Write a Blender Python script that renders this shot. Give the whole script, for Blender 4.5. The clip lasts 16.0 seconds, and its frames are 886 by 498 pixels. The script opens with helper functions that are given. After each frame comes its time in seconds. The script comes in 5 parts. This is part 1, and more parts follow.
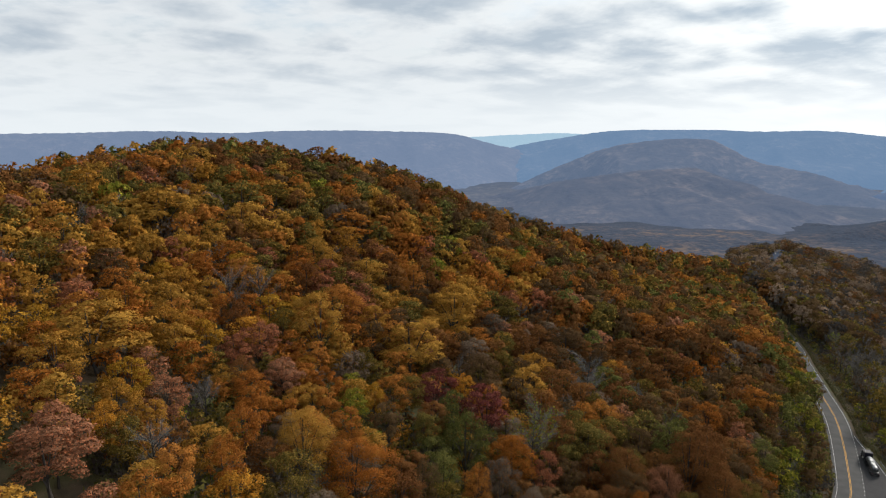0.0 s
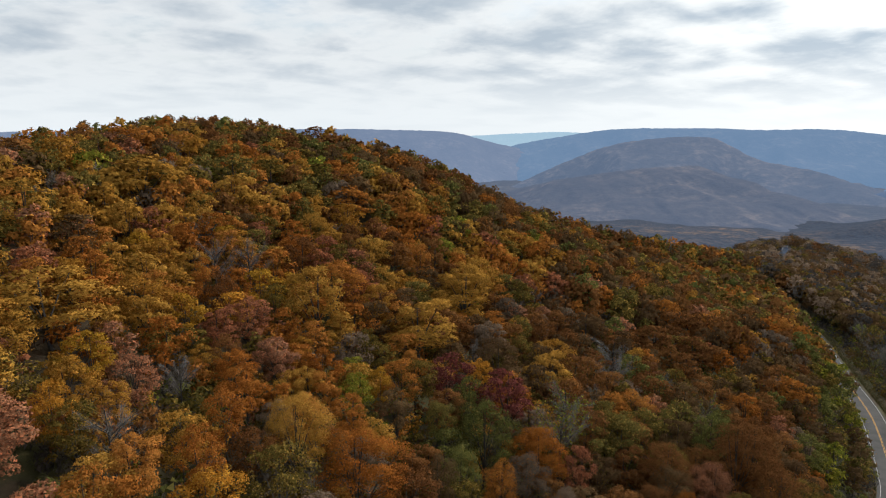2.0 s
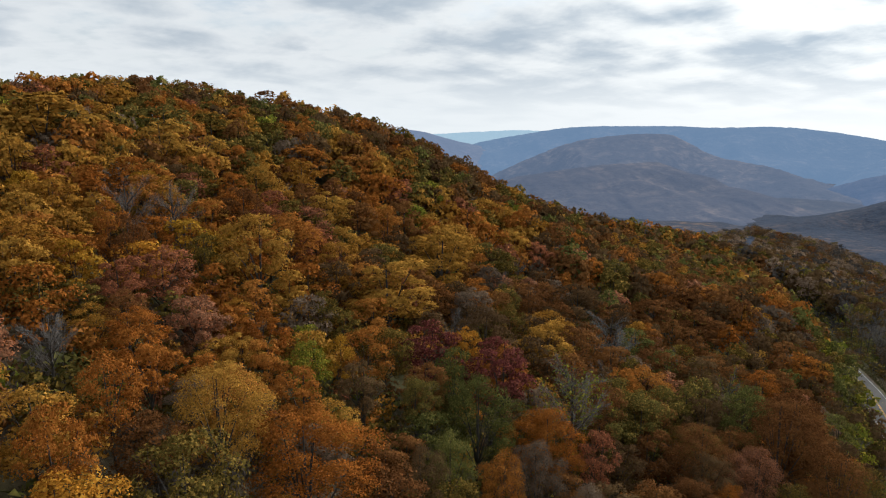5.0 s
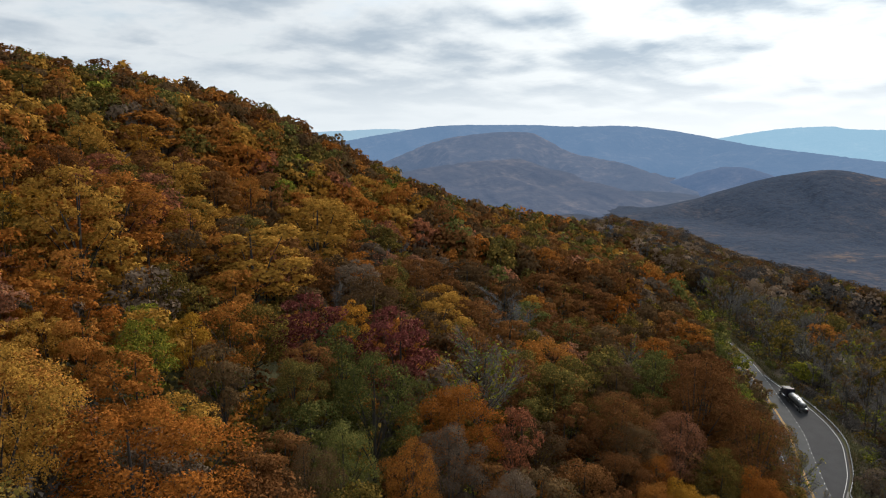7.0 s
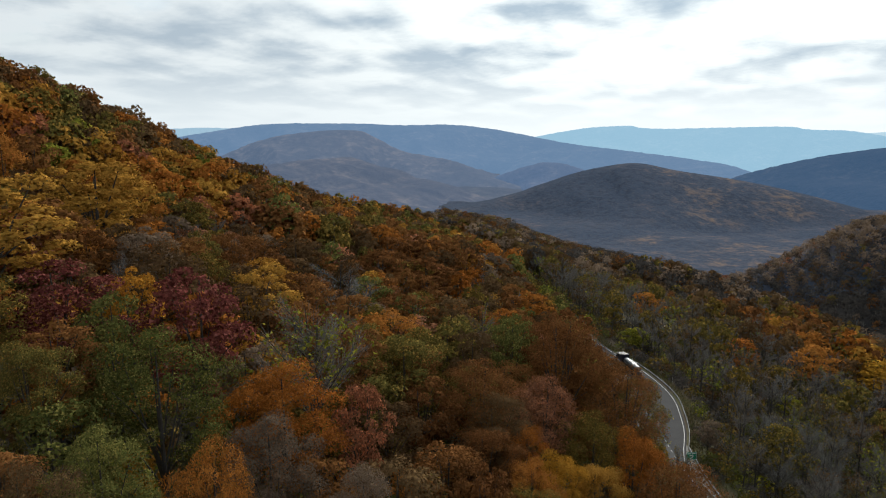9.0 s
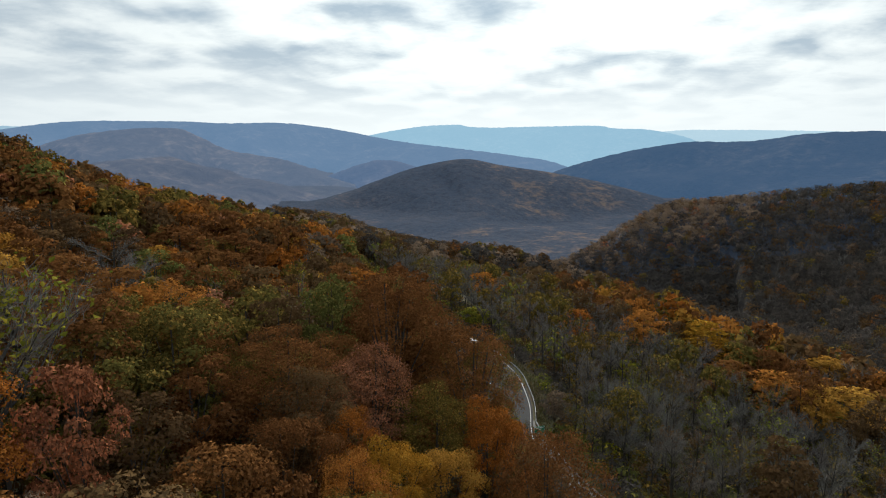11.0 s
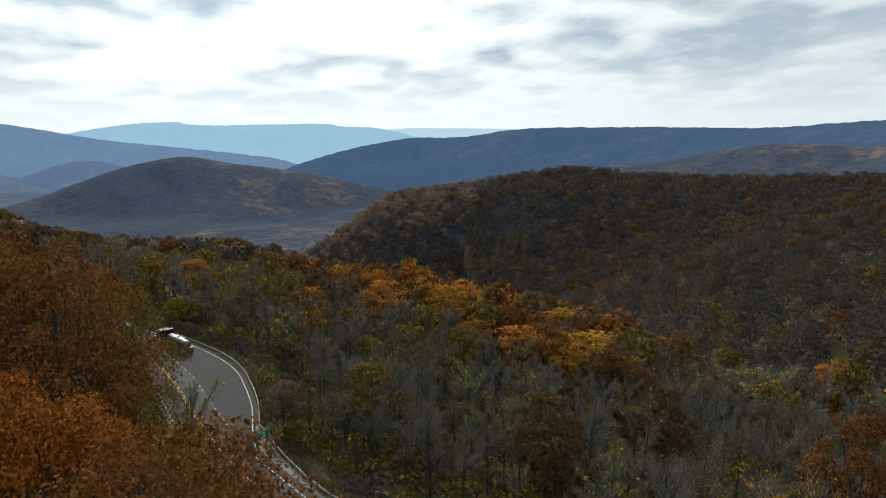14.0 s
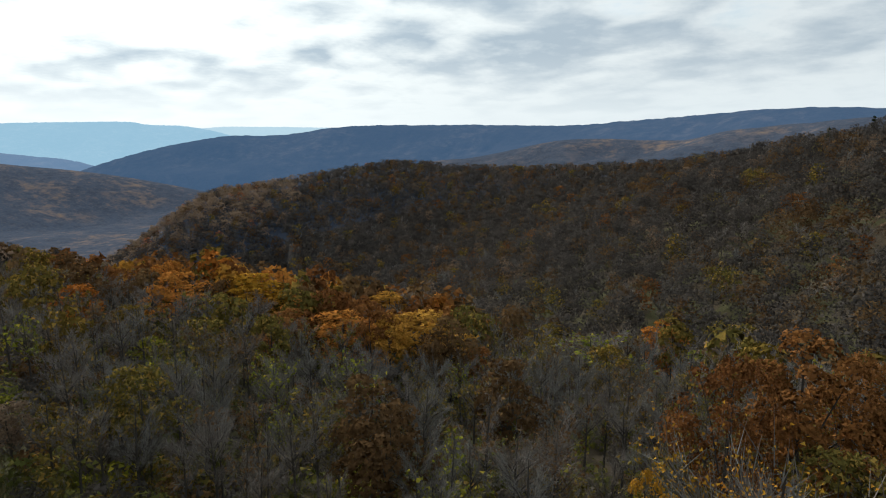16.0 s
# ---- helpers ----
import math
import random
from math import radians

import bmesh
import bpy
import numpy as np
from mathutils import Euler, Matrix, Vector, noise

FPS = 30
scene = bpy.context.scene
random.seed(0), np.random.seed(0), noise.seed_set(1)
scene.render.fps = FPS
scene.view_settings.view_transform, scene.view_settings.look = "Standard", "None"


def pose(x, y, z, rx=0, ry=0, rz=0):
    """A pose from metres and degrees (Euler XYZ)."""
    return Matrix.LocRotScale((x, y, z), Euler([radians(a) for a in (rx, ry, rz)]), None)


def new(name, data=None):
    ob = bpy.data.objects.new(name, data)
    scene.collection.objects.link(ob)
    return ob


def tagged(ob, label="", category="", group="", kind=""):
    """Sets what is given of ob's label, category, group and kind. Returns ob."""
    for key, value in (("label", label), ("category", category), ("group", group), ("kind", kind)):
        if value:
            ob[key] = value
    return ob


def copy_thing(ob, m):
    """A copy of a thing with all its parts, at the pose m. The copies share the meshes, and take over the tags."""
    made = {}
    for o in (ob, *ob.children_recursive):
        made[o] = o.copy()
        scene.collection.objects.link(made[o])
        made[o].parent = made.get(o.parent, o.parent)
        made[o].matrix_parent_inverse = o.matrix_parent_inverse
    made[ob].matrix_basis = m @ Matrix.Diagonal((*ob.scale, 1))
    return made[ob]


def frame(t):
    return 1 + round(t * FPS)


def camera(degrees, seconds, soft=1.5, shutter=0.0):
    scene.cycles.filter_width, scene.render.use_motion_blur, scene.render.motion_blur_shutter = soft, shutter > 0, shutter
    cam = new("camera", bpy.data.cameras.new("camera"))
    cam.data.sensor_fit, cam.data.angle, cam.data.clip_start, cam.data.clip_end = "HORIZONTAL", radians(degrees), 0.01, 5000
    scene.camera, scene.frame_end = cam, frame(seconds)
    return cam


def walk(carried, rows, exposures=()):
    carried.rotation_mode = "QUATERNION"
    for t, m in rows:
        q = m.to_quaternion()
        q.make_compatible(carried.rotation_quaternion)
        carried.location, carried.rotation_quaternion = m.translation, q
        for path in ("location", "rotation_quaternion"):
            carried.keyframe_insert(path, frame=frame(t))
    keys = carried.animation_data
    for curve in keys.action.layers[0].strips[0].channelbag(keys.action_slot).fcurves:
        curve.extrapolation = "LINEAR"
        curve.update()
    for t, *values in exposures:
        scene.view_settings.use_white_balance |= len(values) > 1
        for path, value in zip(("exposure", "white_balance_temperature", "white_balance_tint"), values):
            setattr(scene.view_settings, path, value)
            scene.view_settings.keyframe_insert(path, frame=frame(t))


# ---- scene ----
from collections import defaultdict

cam = camera(69.6, 16.0, soft=1.1)
PITCH = -10.48
# seconds, x, y, z, heading clockwise
ROWS = [
    (0.0, 0.00, 0.00, 105.20, 0.00), (0.5, -0.68, 3.55, 103.11, -0.02), (1.0, -1.34, 7.09, 101.00, 0.00),
    (1.5, -1.98, 10.61, 98.88, 0.02), (2.0, -2.58, 14.14, 96.74, 0.04), (2.5, -3.11, 17.68, 94.63, 0.13),
    (3.0, -3.52, 21.23, 92.54, 0.23), (5.5, -4.77, 39.04, 82.15, 5.46), (6.0, -4.95, 42.45, 80.18, 8.08),
    (6.5, -4.99, 45.76, 78.25, 11.37), (7.0, -4.81, 49.03, 76.32, 15.20), (7.5, -4.29, 52.30, 74.36, 19.13),
    (8.0, -3.35, 55.52, 72.37, 22.98), (8.5, -1.90, 58.64, 70.34, 26.74), (9.0, 0.19, 61.57, 68.24, 30.19),
    (11.5, 14.49, 75.05, 57.12, 48.70), (12.0, 17.94, 77.31, 54.94, 52.50), (12.5, 21.73, 79.28, 52.79, 56.35),
    (13.0, 25.68, 81.05, 50.66, 60.34), (13.5, 29.74, 82.60, 48.55, 64.37), (14.0, 33.78, 83.88, 46.42, 68.49),
    (14.5, 37.91, 84.72, 44.32, 72.86), (15.0, 42.03, 85.19, 42.23, 77.29), (15.5, 46.14, 85.46, 40.14, 81.97),
    (16.0, 50.32, 85.66, 38.08, 84.03),
]
walk(cam, [(t, pose(x, y, z, 90 + PITCH, 0, -yaw)) for t, x, y, z, yaw in ROWS],
     [(0.0, 0.46, 6650, 10), (3.0, 0.48, 6650, 10), (6.0, 0.40, 6550, 10), (9.0, 0.38, 6500, 7), (12.0, 0.34, 6500, 6), (16.0, 0.40, 6500, 6)])

# ---------------------------------------------------------------- light
SUN_AZ, SUN_EL = 52.0, 32.0          # clockwise from the y axis, above the horizon


def make_world():
    w = bpy.data.worlds.new("sky")
    scene.world = w
    w.use_nodes = True
    nt = w.node_tree
    nt.nodes.clear()
    N = nt.nodes.new
    L = nt.links.new

    def math_node(op, a, b=None, c=None):
        n = N("ShaderNodeMath")
        n.operation = op
        for i, v in enumerate((a, b, c)):
            if v is None:
                continue
            if isinstance(v, (int, float)):
                n.inputs[i].default_value = v
            else:
                L(v, n.inputs[i])
        return n.outputs[0]

    def mix(fac, a, b):
        n = N("ShaderNodeMix")
        n.data_type = "RGBA"
        for i, v in ((0, fac), (6, a), (7, b)):
            if isinstance(v, tuple):
                n.inputs[i].default_value = (*v, 1)
            elif isinstance(v, (int, float)):
                n.inputs[i].default_value = v
            else:
                L(v, n.inputs[i])
        return n.outputs[2]

    def smooth(v, lo, hi, a=0.0, b=1.0):
        n = N("ShaderNodeMapRange")
        n.interpolation_type = "SMOOTHSTEP"
        L(v, n.inputs[0])
        for i, q in enumerate((lo, hi, a, b)):
            n.inputs[i + 1].default_value = q
        return n.outputs[0]

    out, bg, sky, tc = N("ShaderNodeOutputWorld"), N("ShaderNodeBackground"), N("ShaderNodeTexSky"), N("ShaderNodeTexCoord")
    sky.sky_type, sky.sun_disc = "NISHITA", False
    sky.sun_elevation, sky.sun_rotation = radians(SUN_EL), radians(SUN_AZ)
    sky.dust_density = 2.0
    blue = N("ShaderNodeVectorMath")
    blue.operation = "SCALE"
    L(sky.outputs[0], blue.inputs[0])
    blue.inputs["Scale"].default_value = 0.11
    sep = N("ShaderNodeSeparateXYZ")
    L(tc.outputs["Generated"], sep.inputs[0])
    x, y, z = sep.outputs
    # a flat layer of cloud seen from below: small and flat towards the horizon
    deep = math_node("ADD", math_node("MAXIMUM", z, 0.0), 0.17)
    com = N("ShaderNodeCombineXYZ")
    L(math_node("DIVIDE", x, deep), com.inputs[0])
    L(math_node("DIVIDE", y, deep), com.inputs[1])

    def cloud(scale, detail, rough, warp, at, step=0.0):
        n = N("ShaderNodeTexNoise")
        mp = N("ShaderNodeMapping")
        mp.inputs["Location"].default_value = (at + step * math.sin(radians(SUN_AZ)), at * 0.7 + step * math.cos(radians(SUN_AZ)), at)
        L(com.outputs[0], mp.inputs[0])
        L(mp.outputs[0], n.inputs["Vector"])
        n.inputs["Scale"].default_value, n.inputs["Detail"].default_value = scale, detail
        n.inputs["Roughness"].default_value, n.inputs["Distortion"].default_value = rough, warp
        return n.outputs[0]

    big, puff = cloud(0.7, 3, 0.5, 0.1, 1.3), cloud(2.4, 9, 0.56, 0.12, 4.1)
    lee = cloud(2.4, 9, 0.56, 0.12, 4.1, 0.06)
    thick = math_node("ADD", math_node("MULTIPLY", big, 0.45), math_node("MULTIPLY", puff, 0.55))
    edge = math_node("MULTIPLY", math_node("SUBTRACT", puff, lee), 2.4)
    # glow of the veiled sun
    sun = (math.sin(radians(SUN_AZ)) * math.cos(radians(SUN_EL)), math.cos(radians(SUN_AZ)) * math.cos(radians(SUN_EL)), math.sin(radians(SUN_EL)))
    dot = N("ShaderNodeVectorMath")
    dot.operation = "DOT_PRODUCT"
    L(tc.outputs["Generated"], dot.inputs[0])
    dot.inputs[1].default_value = sun
    near = math_node("POWER", math_node("MAXIMUM", dot.outputs["Value"], 0.0), 5.0)
    shade = math_node("SUBTRACT", smooth(thick, 0.455, 0.60), edge)
    light = mix(math_node("MULTIPLY", near, 0.95), (0.56, 0.60, 0.635), (1.06, 1.10, 1.095))
    dark = mix(math_node("MULTIPLY", near, 0.6), (0.34, 0.40, 0.465), (0.45, 0.57, 0.69))
    clamp = N("ShaderNodeClamp")
    L(shade, clamp.inputs[0])
    clouds = mix(clamp.outputs[0], light, dark)
    gaps = smooth(thick, 0.37, 0.49, 1.0, 0.0)
    low = smooth(z, 0.06, 0.22)
    col = mix(math_node("MULTIPLY", math_node("MULTIPLY", gaps, low), 0.75), clouds, blue.outputs[0])
    # milky air towards the horizon
    haze = mix(near, (0.60, 0.65, 0.69), (0.98, 1.0, 1.0))
    col = mix(smooth(z, 0.0, 0.13, 0.9, 0.0), col, haze)
    L(col, bg.inputs[0])
    bg.inputs[1].default_value = 1.0
    L(bg.outputs[0], out.inputs[0])


make_world()
sun_lamp = new("sun", bpy.data.lights.new("sun", "SUN"))
sun_lamp.data.energy, sun_lamp.data.angle, sun_lamp.data.color = 2.2, radians(14), (1.0, 0.94, 0.86)
sun_lamp.matrix_world = pose(0, 0, 300, 90 - SUN_EL, 0, 180 - SUN_AZ)

# ---------------------------------------------------------------- materials


class Mat:
    """A node material and short ways to wire it."""

    def __init__(self, name):
        self.m = bpy.data.materials.new(name)
        self.m.use_nodes = True
        self.nt = self.m.node_tree
        self.nt.nodes.clear()
        self.out = self.nt.nodes.new("ShaderNodeOutputMaterial")

    def node(self, kind, **values):
        n = self.nt.nodes.new("ShaderNode" + kind)
        for k, v in values.items():
            self.put(n.inputs[k.replace("_", " ")], v)
        return n

    def put(self, socket, v):
        if isinstance(v, bpy.types.NodeSocket):
            self.nt.links.new(v, socket)
        elif isinstance(v, tuple) and len(v) == 3 and socket.type == "RGBA":
            socket.default_value = (*v, 1)
        else:
            socket.default_value = v

    def math(self, op, a, b=0.0):
        n = self.nt.nodes.new("ShaderNodeMath")
        n.operation = op
        self.put(n.inputs[0], a)
        self.put(n.inputs[1], b)
        return n.outputs[0]

    def mix(self, fac, a, b, blend="MIX"):
        n = self.nt.nodes.new("ShaderNodeMix")
        n.data_type, n.blend_type = "RGBA", blend
        self.put(n.inputs[0], fac)
        self.put(n.inputs[6], a)
        self.put(n.inputs[7], b)
        return n.outputs[2]

    def span(self, v, lo, hi, a=0.0, b=1.0):
        n = self.nt.nodes.new("ShaderNodeMapRange")
        n.interpolation_type = "SMOOTHSTEP"
        for s, q in zip(n.inputs[:5], (v, lo, hi, a, b)):
            self.put(s, q)
        return n.outputs[0]

    def place(self):
        return self.node("NewGeometry").outputs["Position"]

    def noise(self, scale, detail=4.0, rough=0.55, vector=None):
        n = self.node("TexNoise", Scale=scale, Detail=detail, Roughness=rough)
        self.put(n.inputs["Vector"], vector if vector is not None else self.place())
        return n.outputs[0]

    def bump(self, height, strength=0.5, distance=0.05):
        return self.node("Bump", Height=height, Strength=strength, Distance=distance).outputs[0]

    def finish(self, color, rough=0.8, metal=0.0, normal=None, spec=0.3):
        b = self.node("BsdfPrincipled")
        self.put(b.inputs["Base Color"], color)
        self.put(b.inputs["Roughness"], rough)
        self.put(b.inputs["Metallic"], metal)
        self.put(b.inputs["Specular IOR Level"], spec)
        if normal is not None:
            self.put(b.inputs["Normal"], normal)
        self.nt.links.new(b.outputs[0], self.out.inputs[0])
        return self.m


def leaf_material(name, a, b, c, spread=1.0):
    """Foliage between three colours: from tree to tree, bough to bough and leaf to leaf."""
    k = Mat(name)
    tree = k.node("ObjectInfo").outputs["Random"]
    at = k.node("Attribute")
    at.attribute_name = "tint"
    tree = k.math("FRACT", k.math("ADD", tree, at.outputs["Fac"]))
    bough = k.noise(0.55, 3)
    leaf = k.node("NewGeometry").outputs["Random Per Island"]
    col = k.mix(k.span(k.math("ADD", k.math("MULTIPLY", tree, 0.6), k.math("MULTIPLY", bough, 0.5)), 0.2, 0.85), a, b)
    col = k.mix(k.span(k.math("ADD", k.math("MULTIPLY", leaf, 0.55), k.math("MULTIPLY", bough, 0.45)), 0.52, 0.9), col, c)
    val = k.math("ADD", 1.02 - spread * 0.33, k.math("ADD", k.math("MULTIPLY", k.math("POWER", leaf, 2.0), spread), k.math("MULTIPLY", tree, 0.3)))
    val = k.math("MULTIPLY", val, k.span(k.noise(1.3, 4, 0.7), 0.3, 0.7, 0.72, 1.28))
    col = k.node("HueSaturation", Color=col, Value=val).outputs[0]
    # sprays turn with the bough that they hang on
    puff = k.node("Attribute")
    puff.attribute_name = "puff"
    turned = k.node("VectorTransform", Vector=puff.outputs["Vector"])
    turned.vector_type, turned.convert_from, turned.convert_to = "VECTOR", "OBJECT", "WORLD"
    lean = k.nt.nodes.new("ShaderNodeVectorMath")
    lean.operation = "MULTIPLY_ADD"
    k.put(lean.inputs[0], k.node("NewGeometry").outputs["Normal"])
    lean.inputs[1].default_value = (0.75, 0.75, 0.75)
    k.put(lean.inputs[2], turned.outputs[0])
    unit = k.nt.nodes.new("ShaderNodeVectorMath")
    unit.operation = "NORMALIZE"
    k.put(unit.inputs[0], lean.outputs[0])
    d = k.node("BsdfDiffuse", Color=col, Normal=unit.outputs[0])
    t = k.node("BsdfTranslucent", Color=col, Normal=unit.outputs[0])
    s = k.nt.nodes.new("ShaderNodeMixShader")
    s.inputs[0].default_value = 0.3
    k.nt.links.new(d.outputs[0], s.inputs[1])
    k.nt.links.new(t.outputs[0], s.inputs[2])
    k.nt.links.new(s.outputs[0], k.out.inputs[0])
    return k.m


LEAF = {
    "gold": leaf_material("golden_leaves", (0.36, 0.165, 0.026), (0.37, 0.20, 0.038), (0.26, 0.135, 0.03)),
    "orange": leaf_material("orange_leaves", (0.34, 0.118, 0.022), (0.36, 0.155, 0.034), (0.26, 0.093, 0.022)),
    "olive": leaf_material("olive_leaves", (0.15, 0.105, 0.024), (0.115, 0.098, 0.027), (0.22, 0.13, 0.03)),
    "rust": leaf_material("rust_leaves", (0.168, 0.070, 0.024), (0.205, 0.093, 0.029), (0.13, 0.061, 0.024)),
    "brown": leaf_material("brown_leaves", (0.112, 0.064, 0.029), (0.135, 0.082, 0.036), (0.082, 0.052, 0.028), 0.6),
    "salmon": leaf_material("salmon_leaves", (0.30, 0.115, 0.056), (0.26, 0.13, 0.072), (0.32, 0.105, 0.045)),
    "maroon": leaf_material("maroon_leaves", (0.135, 0.036, 0.029), (0.165, 0.048, 0.038), (0.22, 0.085, 0.066)),
    "green": leaf_material("green_leaves", (0.090, 0.098, 0.026), (0.12, 0.122, 0.034), (0.175, 0.135, 0.038)),
    "lime": leaf_material("lime_leaves", (0.19, 0.185, 0.024), (0.14, 0.155, 0.024), (0.27, 0.21, 0.03)),
    "yellow": leaf_material("yellow_leaves", (0.38, 0.20, 0.024), (0.40, 0.175, 0.024), (0.26, 0.165, 0.026)),
    "tan": leaf_material("tan_leaves", (0.150, 0.106, 0.072), (0.175, 0.122, 0.082), (0.115, 0.088, 0.062), 0.4),
    # tan leaves lightened to stand for sun on ridge tip and shoulder
    "straw": leaf_material("sunlit_tan_leaves", (0.22, 0.155, 0.105), (0.25, 0.175, 0.12), (0.17, 0.13, 0.095), 0.4),
    "grey": leaf_material("bare_crowns", (0.066, 0.058, 0.052), (0.080, 0.070, 0.062), (0.092, 0.080, 0.071), 0.25),
    "spruce": leaf_material("spruce_needles", (0.02, 0.03, 0.014), (0.03, 0.038, 0.018), (0.04, 0.045, 0.02)),
}


def bark_material():
    k = Mat("bark")
    n = k.noise(2.0, 6, 0.65)
    col = k.mix(n, (0.030, 0.027, 0.023), (0.085, 0.075, 0.066))
    return k.finish(col, 0.9, normal=k.bump(k.noise(9.0, 5), 0.6, 0.05))


def twig_material():
    k = Mat("grey_twigs")
    r = k.node("NewGeometry").outputs["Random Per Island"]
    at = k.node("Attribute")
    at.attribute_name = "tint"
    tone = k.math("FRACT", k.math("ADD", k.node("ObjectInfo").outputs["Random"], at.outputs["Fac"]))
    col = k.mix(r, k.mix(tone, (0.105, 0.10, 0.089), (0.145, 0.122, 0.106)), k.mix(tone, (0.20, 0.195, 0.176), (0.215, 0.182, 0.158)))
    return k.finish(col, 0.9)


BARK, TWIG = bark_material(), twig_material()


def litter_material():
    k = Mat("leaf_litter")
    a, b, c = k.noise(0.05, 5), k.noise(0.6, 6, 0.65), k.noise(6.0, 4, 0.7)
    col = k.mix(k.span(b, 0.35, 0.65), (0.055, 0.042, 0.025), (0.095, 0.07, 0.042))
    col = k.mix(k.span(a, 0.46, 0.58), col, k.mix(c, (0.05, 0.055, 0.02), (0.11, 0.10, 0.04)))
    col = k.mix(k.span(c, 0.55, 0.75), col, (0.12, 0.08, 0.042))
    return k.finish(col, 0.95, normal=k.bump(c, 0.8, 0.15))


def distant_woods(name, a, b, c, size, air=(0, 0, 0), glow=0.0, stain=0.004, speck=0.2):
    """Leafless and russet woods far off; with air, haze is put in as a glow of that colour."""
    k = Mat(name)
    big, mid = k.noise(stain, 5, 0.6), k.noise(stain * 6, 5, 0.65)
    crowns, grain = k.noise(0.55 / size, 3, 0.6), k.noise(2.2 / size, 2, 0.5)
    col = k.mix(k.span(k.math("ADD", k.math("MULTIPLY", big, 0.55), k.math("MULTIPLY", mid, 0.45)), 0.40, 0.62), a, b)
    warm = k.math("MULTIPLY", k.span(k.math("ADD", k.math("MULTIPLY", crowns, 0.4), k.math("MULTIPLY", mid, 0.6)), 0.48, 0.66), k.span(big, 0.44, 0.58))
    col = k.mix(warm, col, c)
    col = k.mix(k.span(crowns, 0.30, 0.58, speck * 1.7, 0.0), col, tuple(0.45 * v for v in a))
    col = k.mix(k.span(grain, 0.48, 0.75, 0.0, speck), col, c)
    nrm = k.bump(crowns, 0.5, size * 0.7)
    b_ = k.node("BsdfDiffuse", Color=col, Normal=nrm)
    # haze added as emission, the same all over the surface
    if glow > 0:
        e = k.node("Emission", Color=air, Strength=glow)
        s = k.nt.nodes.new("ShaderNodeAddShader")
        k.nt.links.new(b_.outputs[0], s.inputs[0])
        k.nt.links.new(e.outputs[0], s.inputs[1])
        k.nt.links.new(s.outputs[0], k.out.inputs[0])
    else:
        k.nt.links.new(b_.outputs[0], k.out.inputs[0])
    return k.m


LITTER = litter_material()
WOODS = distant_woods("bare_woods", (0.062, 0.058, 0.055), (0.088, 0.078, 0.072), (0.15, 0.115, 0.085), 9.0, speck=0.45)
# haze put into the bluish base colours, sun on the crest into the warm one
KNOB_WOODS = distant_woods("haze_tinted_woods", (0.060, 0.077, 0.110), (0.078, 0.090, 0.119), (0.195, 0.145, 0.118), 10.0, stain=0.002, speck=0.2)

# far valley ground, its haze put in as an even blue glow
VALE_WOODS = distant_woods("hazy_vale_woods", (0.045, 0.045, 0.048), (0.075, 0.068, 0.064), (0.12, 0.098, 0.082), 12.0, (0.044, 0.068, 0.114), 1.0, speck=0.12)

# ---------------------------------------------------------------- mesh tools


def mesh_of(name, V, T, mats, index=None, tint=None, smooth=False, puff=None):
    """A mesh from arrays of vertices and triangles (or quads)."""
    V, T = np.asarray(V, np.float32), np.asarray(T, np.int32)
    m = bpy.data.meshes.new(name)
    n, k = len(T), T.shape[1]
    m.vertices.add(len(V))
    m.vertices.foreach_set("co", V.ravel())
    m.loops.add(n * k)
    m.loops.foreach_set("vertex_index", T.ravel())
    m.polygons.add(n)
    m.polygons.foreach_set("loop_start", np.arange(0, n * k, k, dtype=np.int32))
    for mat in mats:
        m.materials.append(mat)
    if index is not None:
        m.polygons.foreach_set("material_index", np.asarray(index, np.int32))
    m.polygons.foreach_set("use_smooth", np.full(n, smooth))
    if tint is not None:
        m.attributes.new("tint", "FLOAT", "POINT").data.foreach_set("value", np.asarray(tint, np.float32))
    if puff is not None:
        m.attributes.new("puff", "FLOAT_VECTOR", "POINT").data.foreach_set("vector", np.asarray(puff, np.float32).ravel())
    m.update(calc_edges=True)
    return m


def child(ob, parent):
    ob.parent = parent
    return ob


def part(name, bm, material, parent, label=""):
    m = bpy.data.meshes.new(name)
    bm.to_mesh(m)
    bm.free()
    m.materials.append(material)
    return tagged(child(new(name, m), parent), label)


def hashed(ix, iy, seed):
    h = (ix.astype(np.int64) * 374761393 + iy.astype(np.int64) * 668265263 + seed * 974634777) & 0x7FFFFFFF
    h = ((h ^ (h >> 13)) * 1274126177) & 0x7FFFFFFF
    return ((h ^ (h >> 16)) & 0xFFFF) / 65535.0


def value_noise(x, y, seed=0, octaves=4):
    """Smooth noise from -1 to 1 over the plan."""
    total, amp, norm = np.zeros(np.shape(x)), 1.0, 0.0
    for o in range(octaves):
        ix, iy = np.floor(x), np.floor(y)
        fx, fy = x - ix, y - iy
        fx, fy = fx * fx * (3 - 2 * fx), fy * fy * (3 - 2 * fy)
        s = seed + 17 * o
        a, b = hashed(ix, iy, s), hashed(ix + 1, iy, s)
        c, d = hashed(ix, iy + 1, s), hashed(ix + 1, iy + 1, s)
        total += amp * (2 * ((a + (b - a) * fx) * (1 - fy) + (c + (d - c) * fx) * fy) - 1)
        norm += amp
        amp, x, y = amp * 0.5, x * 2.03 + 11.7, y * 2.03 + 5.3
    return total / norm


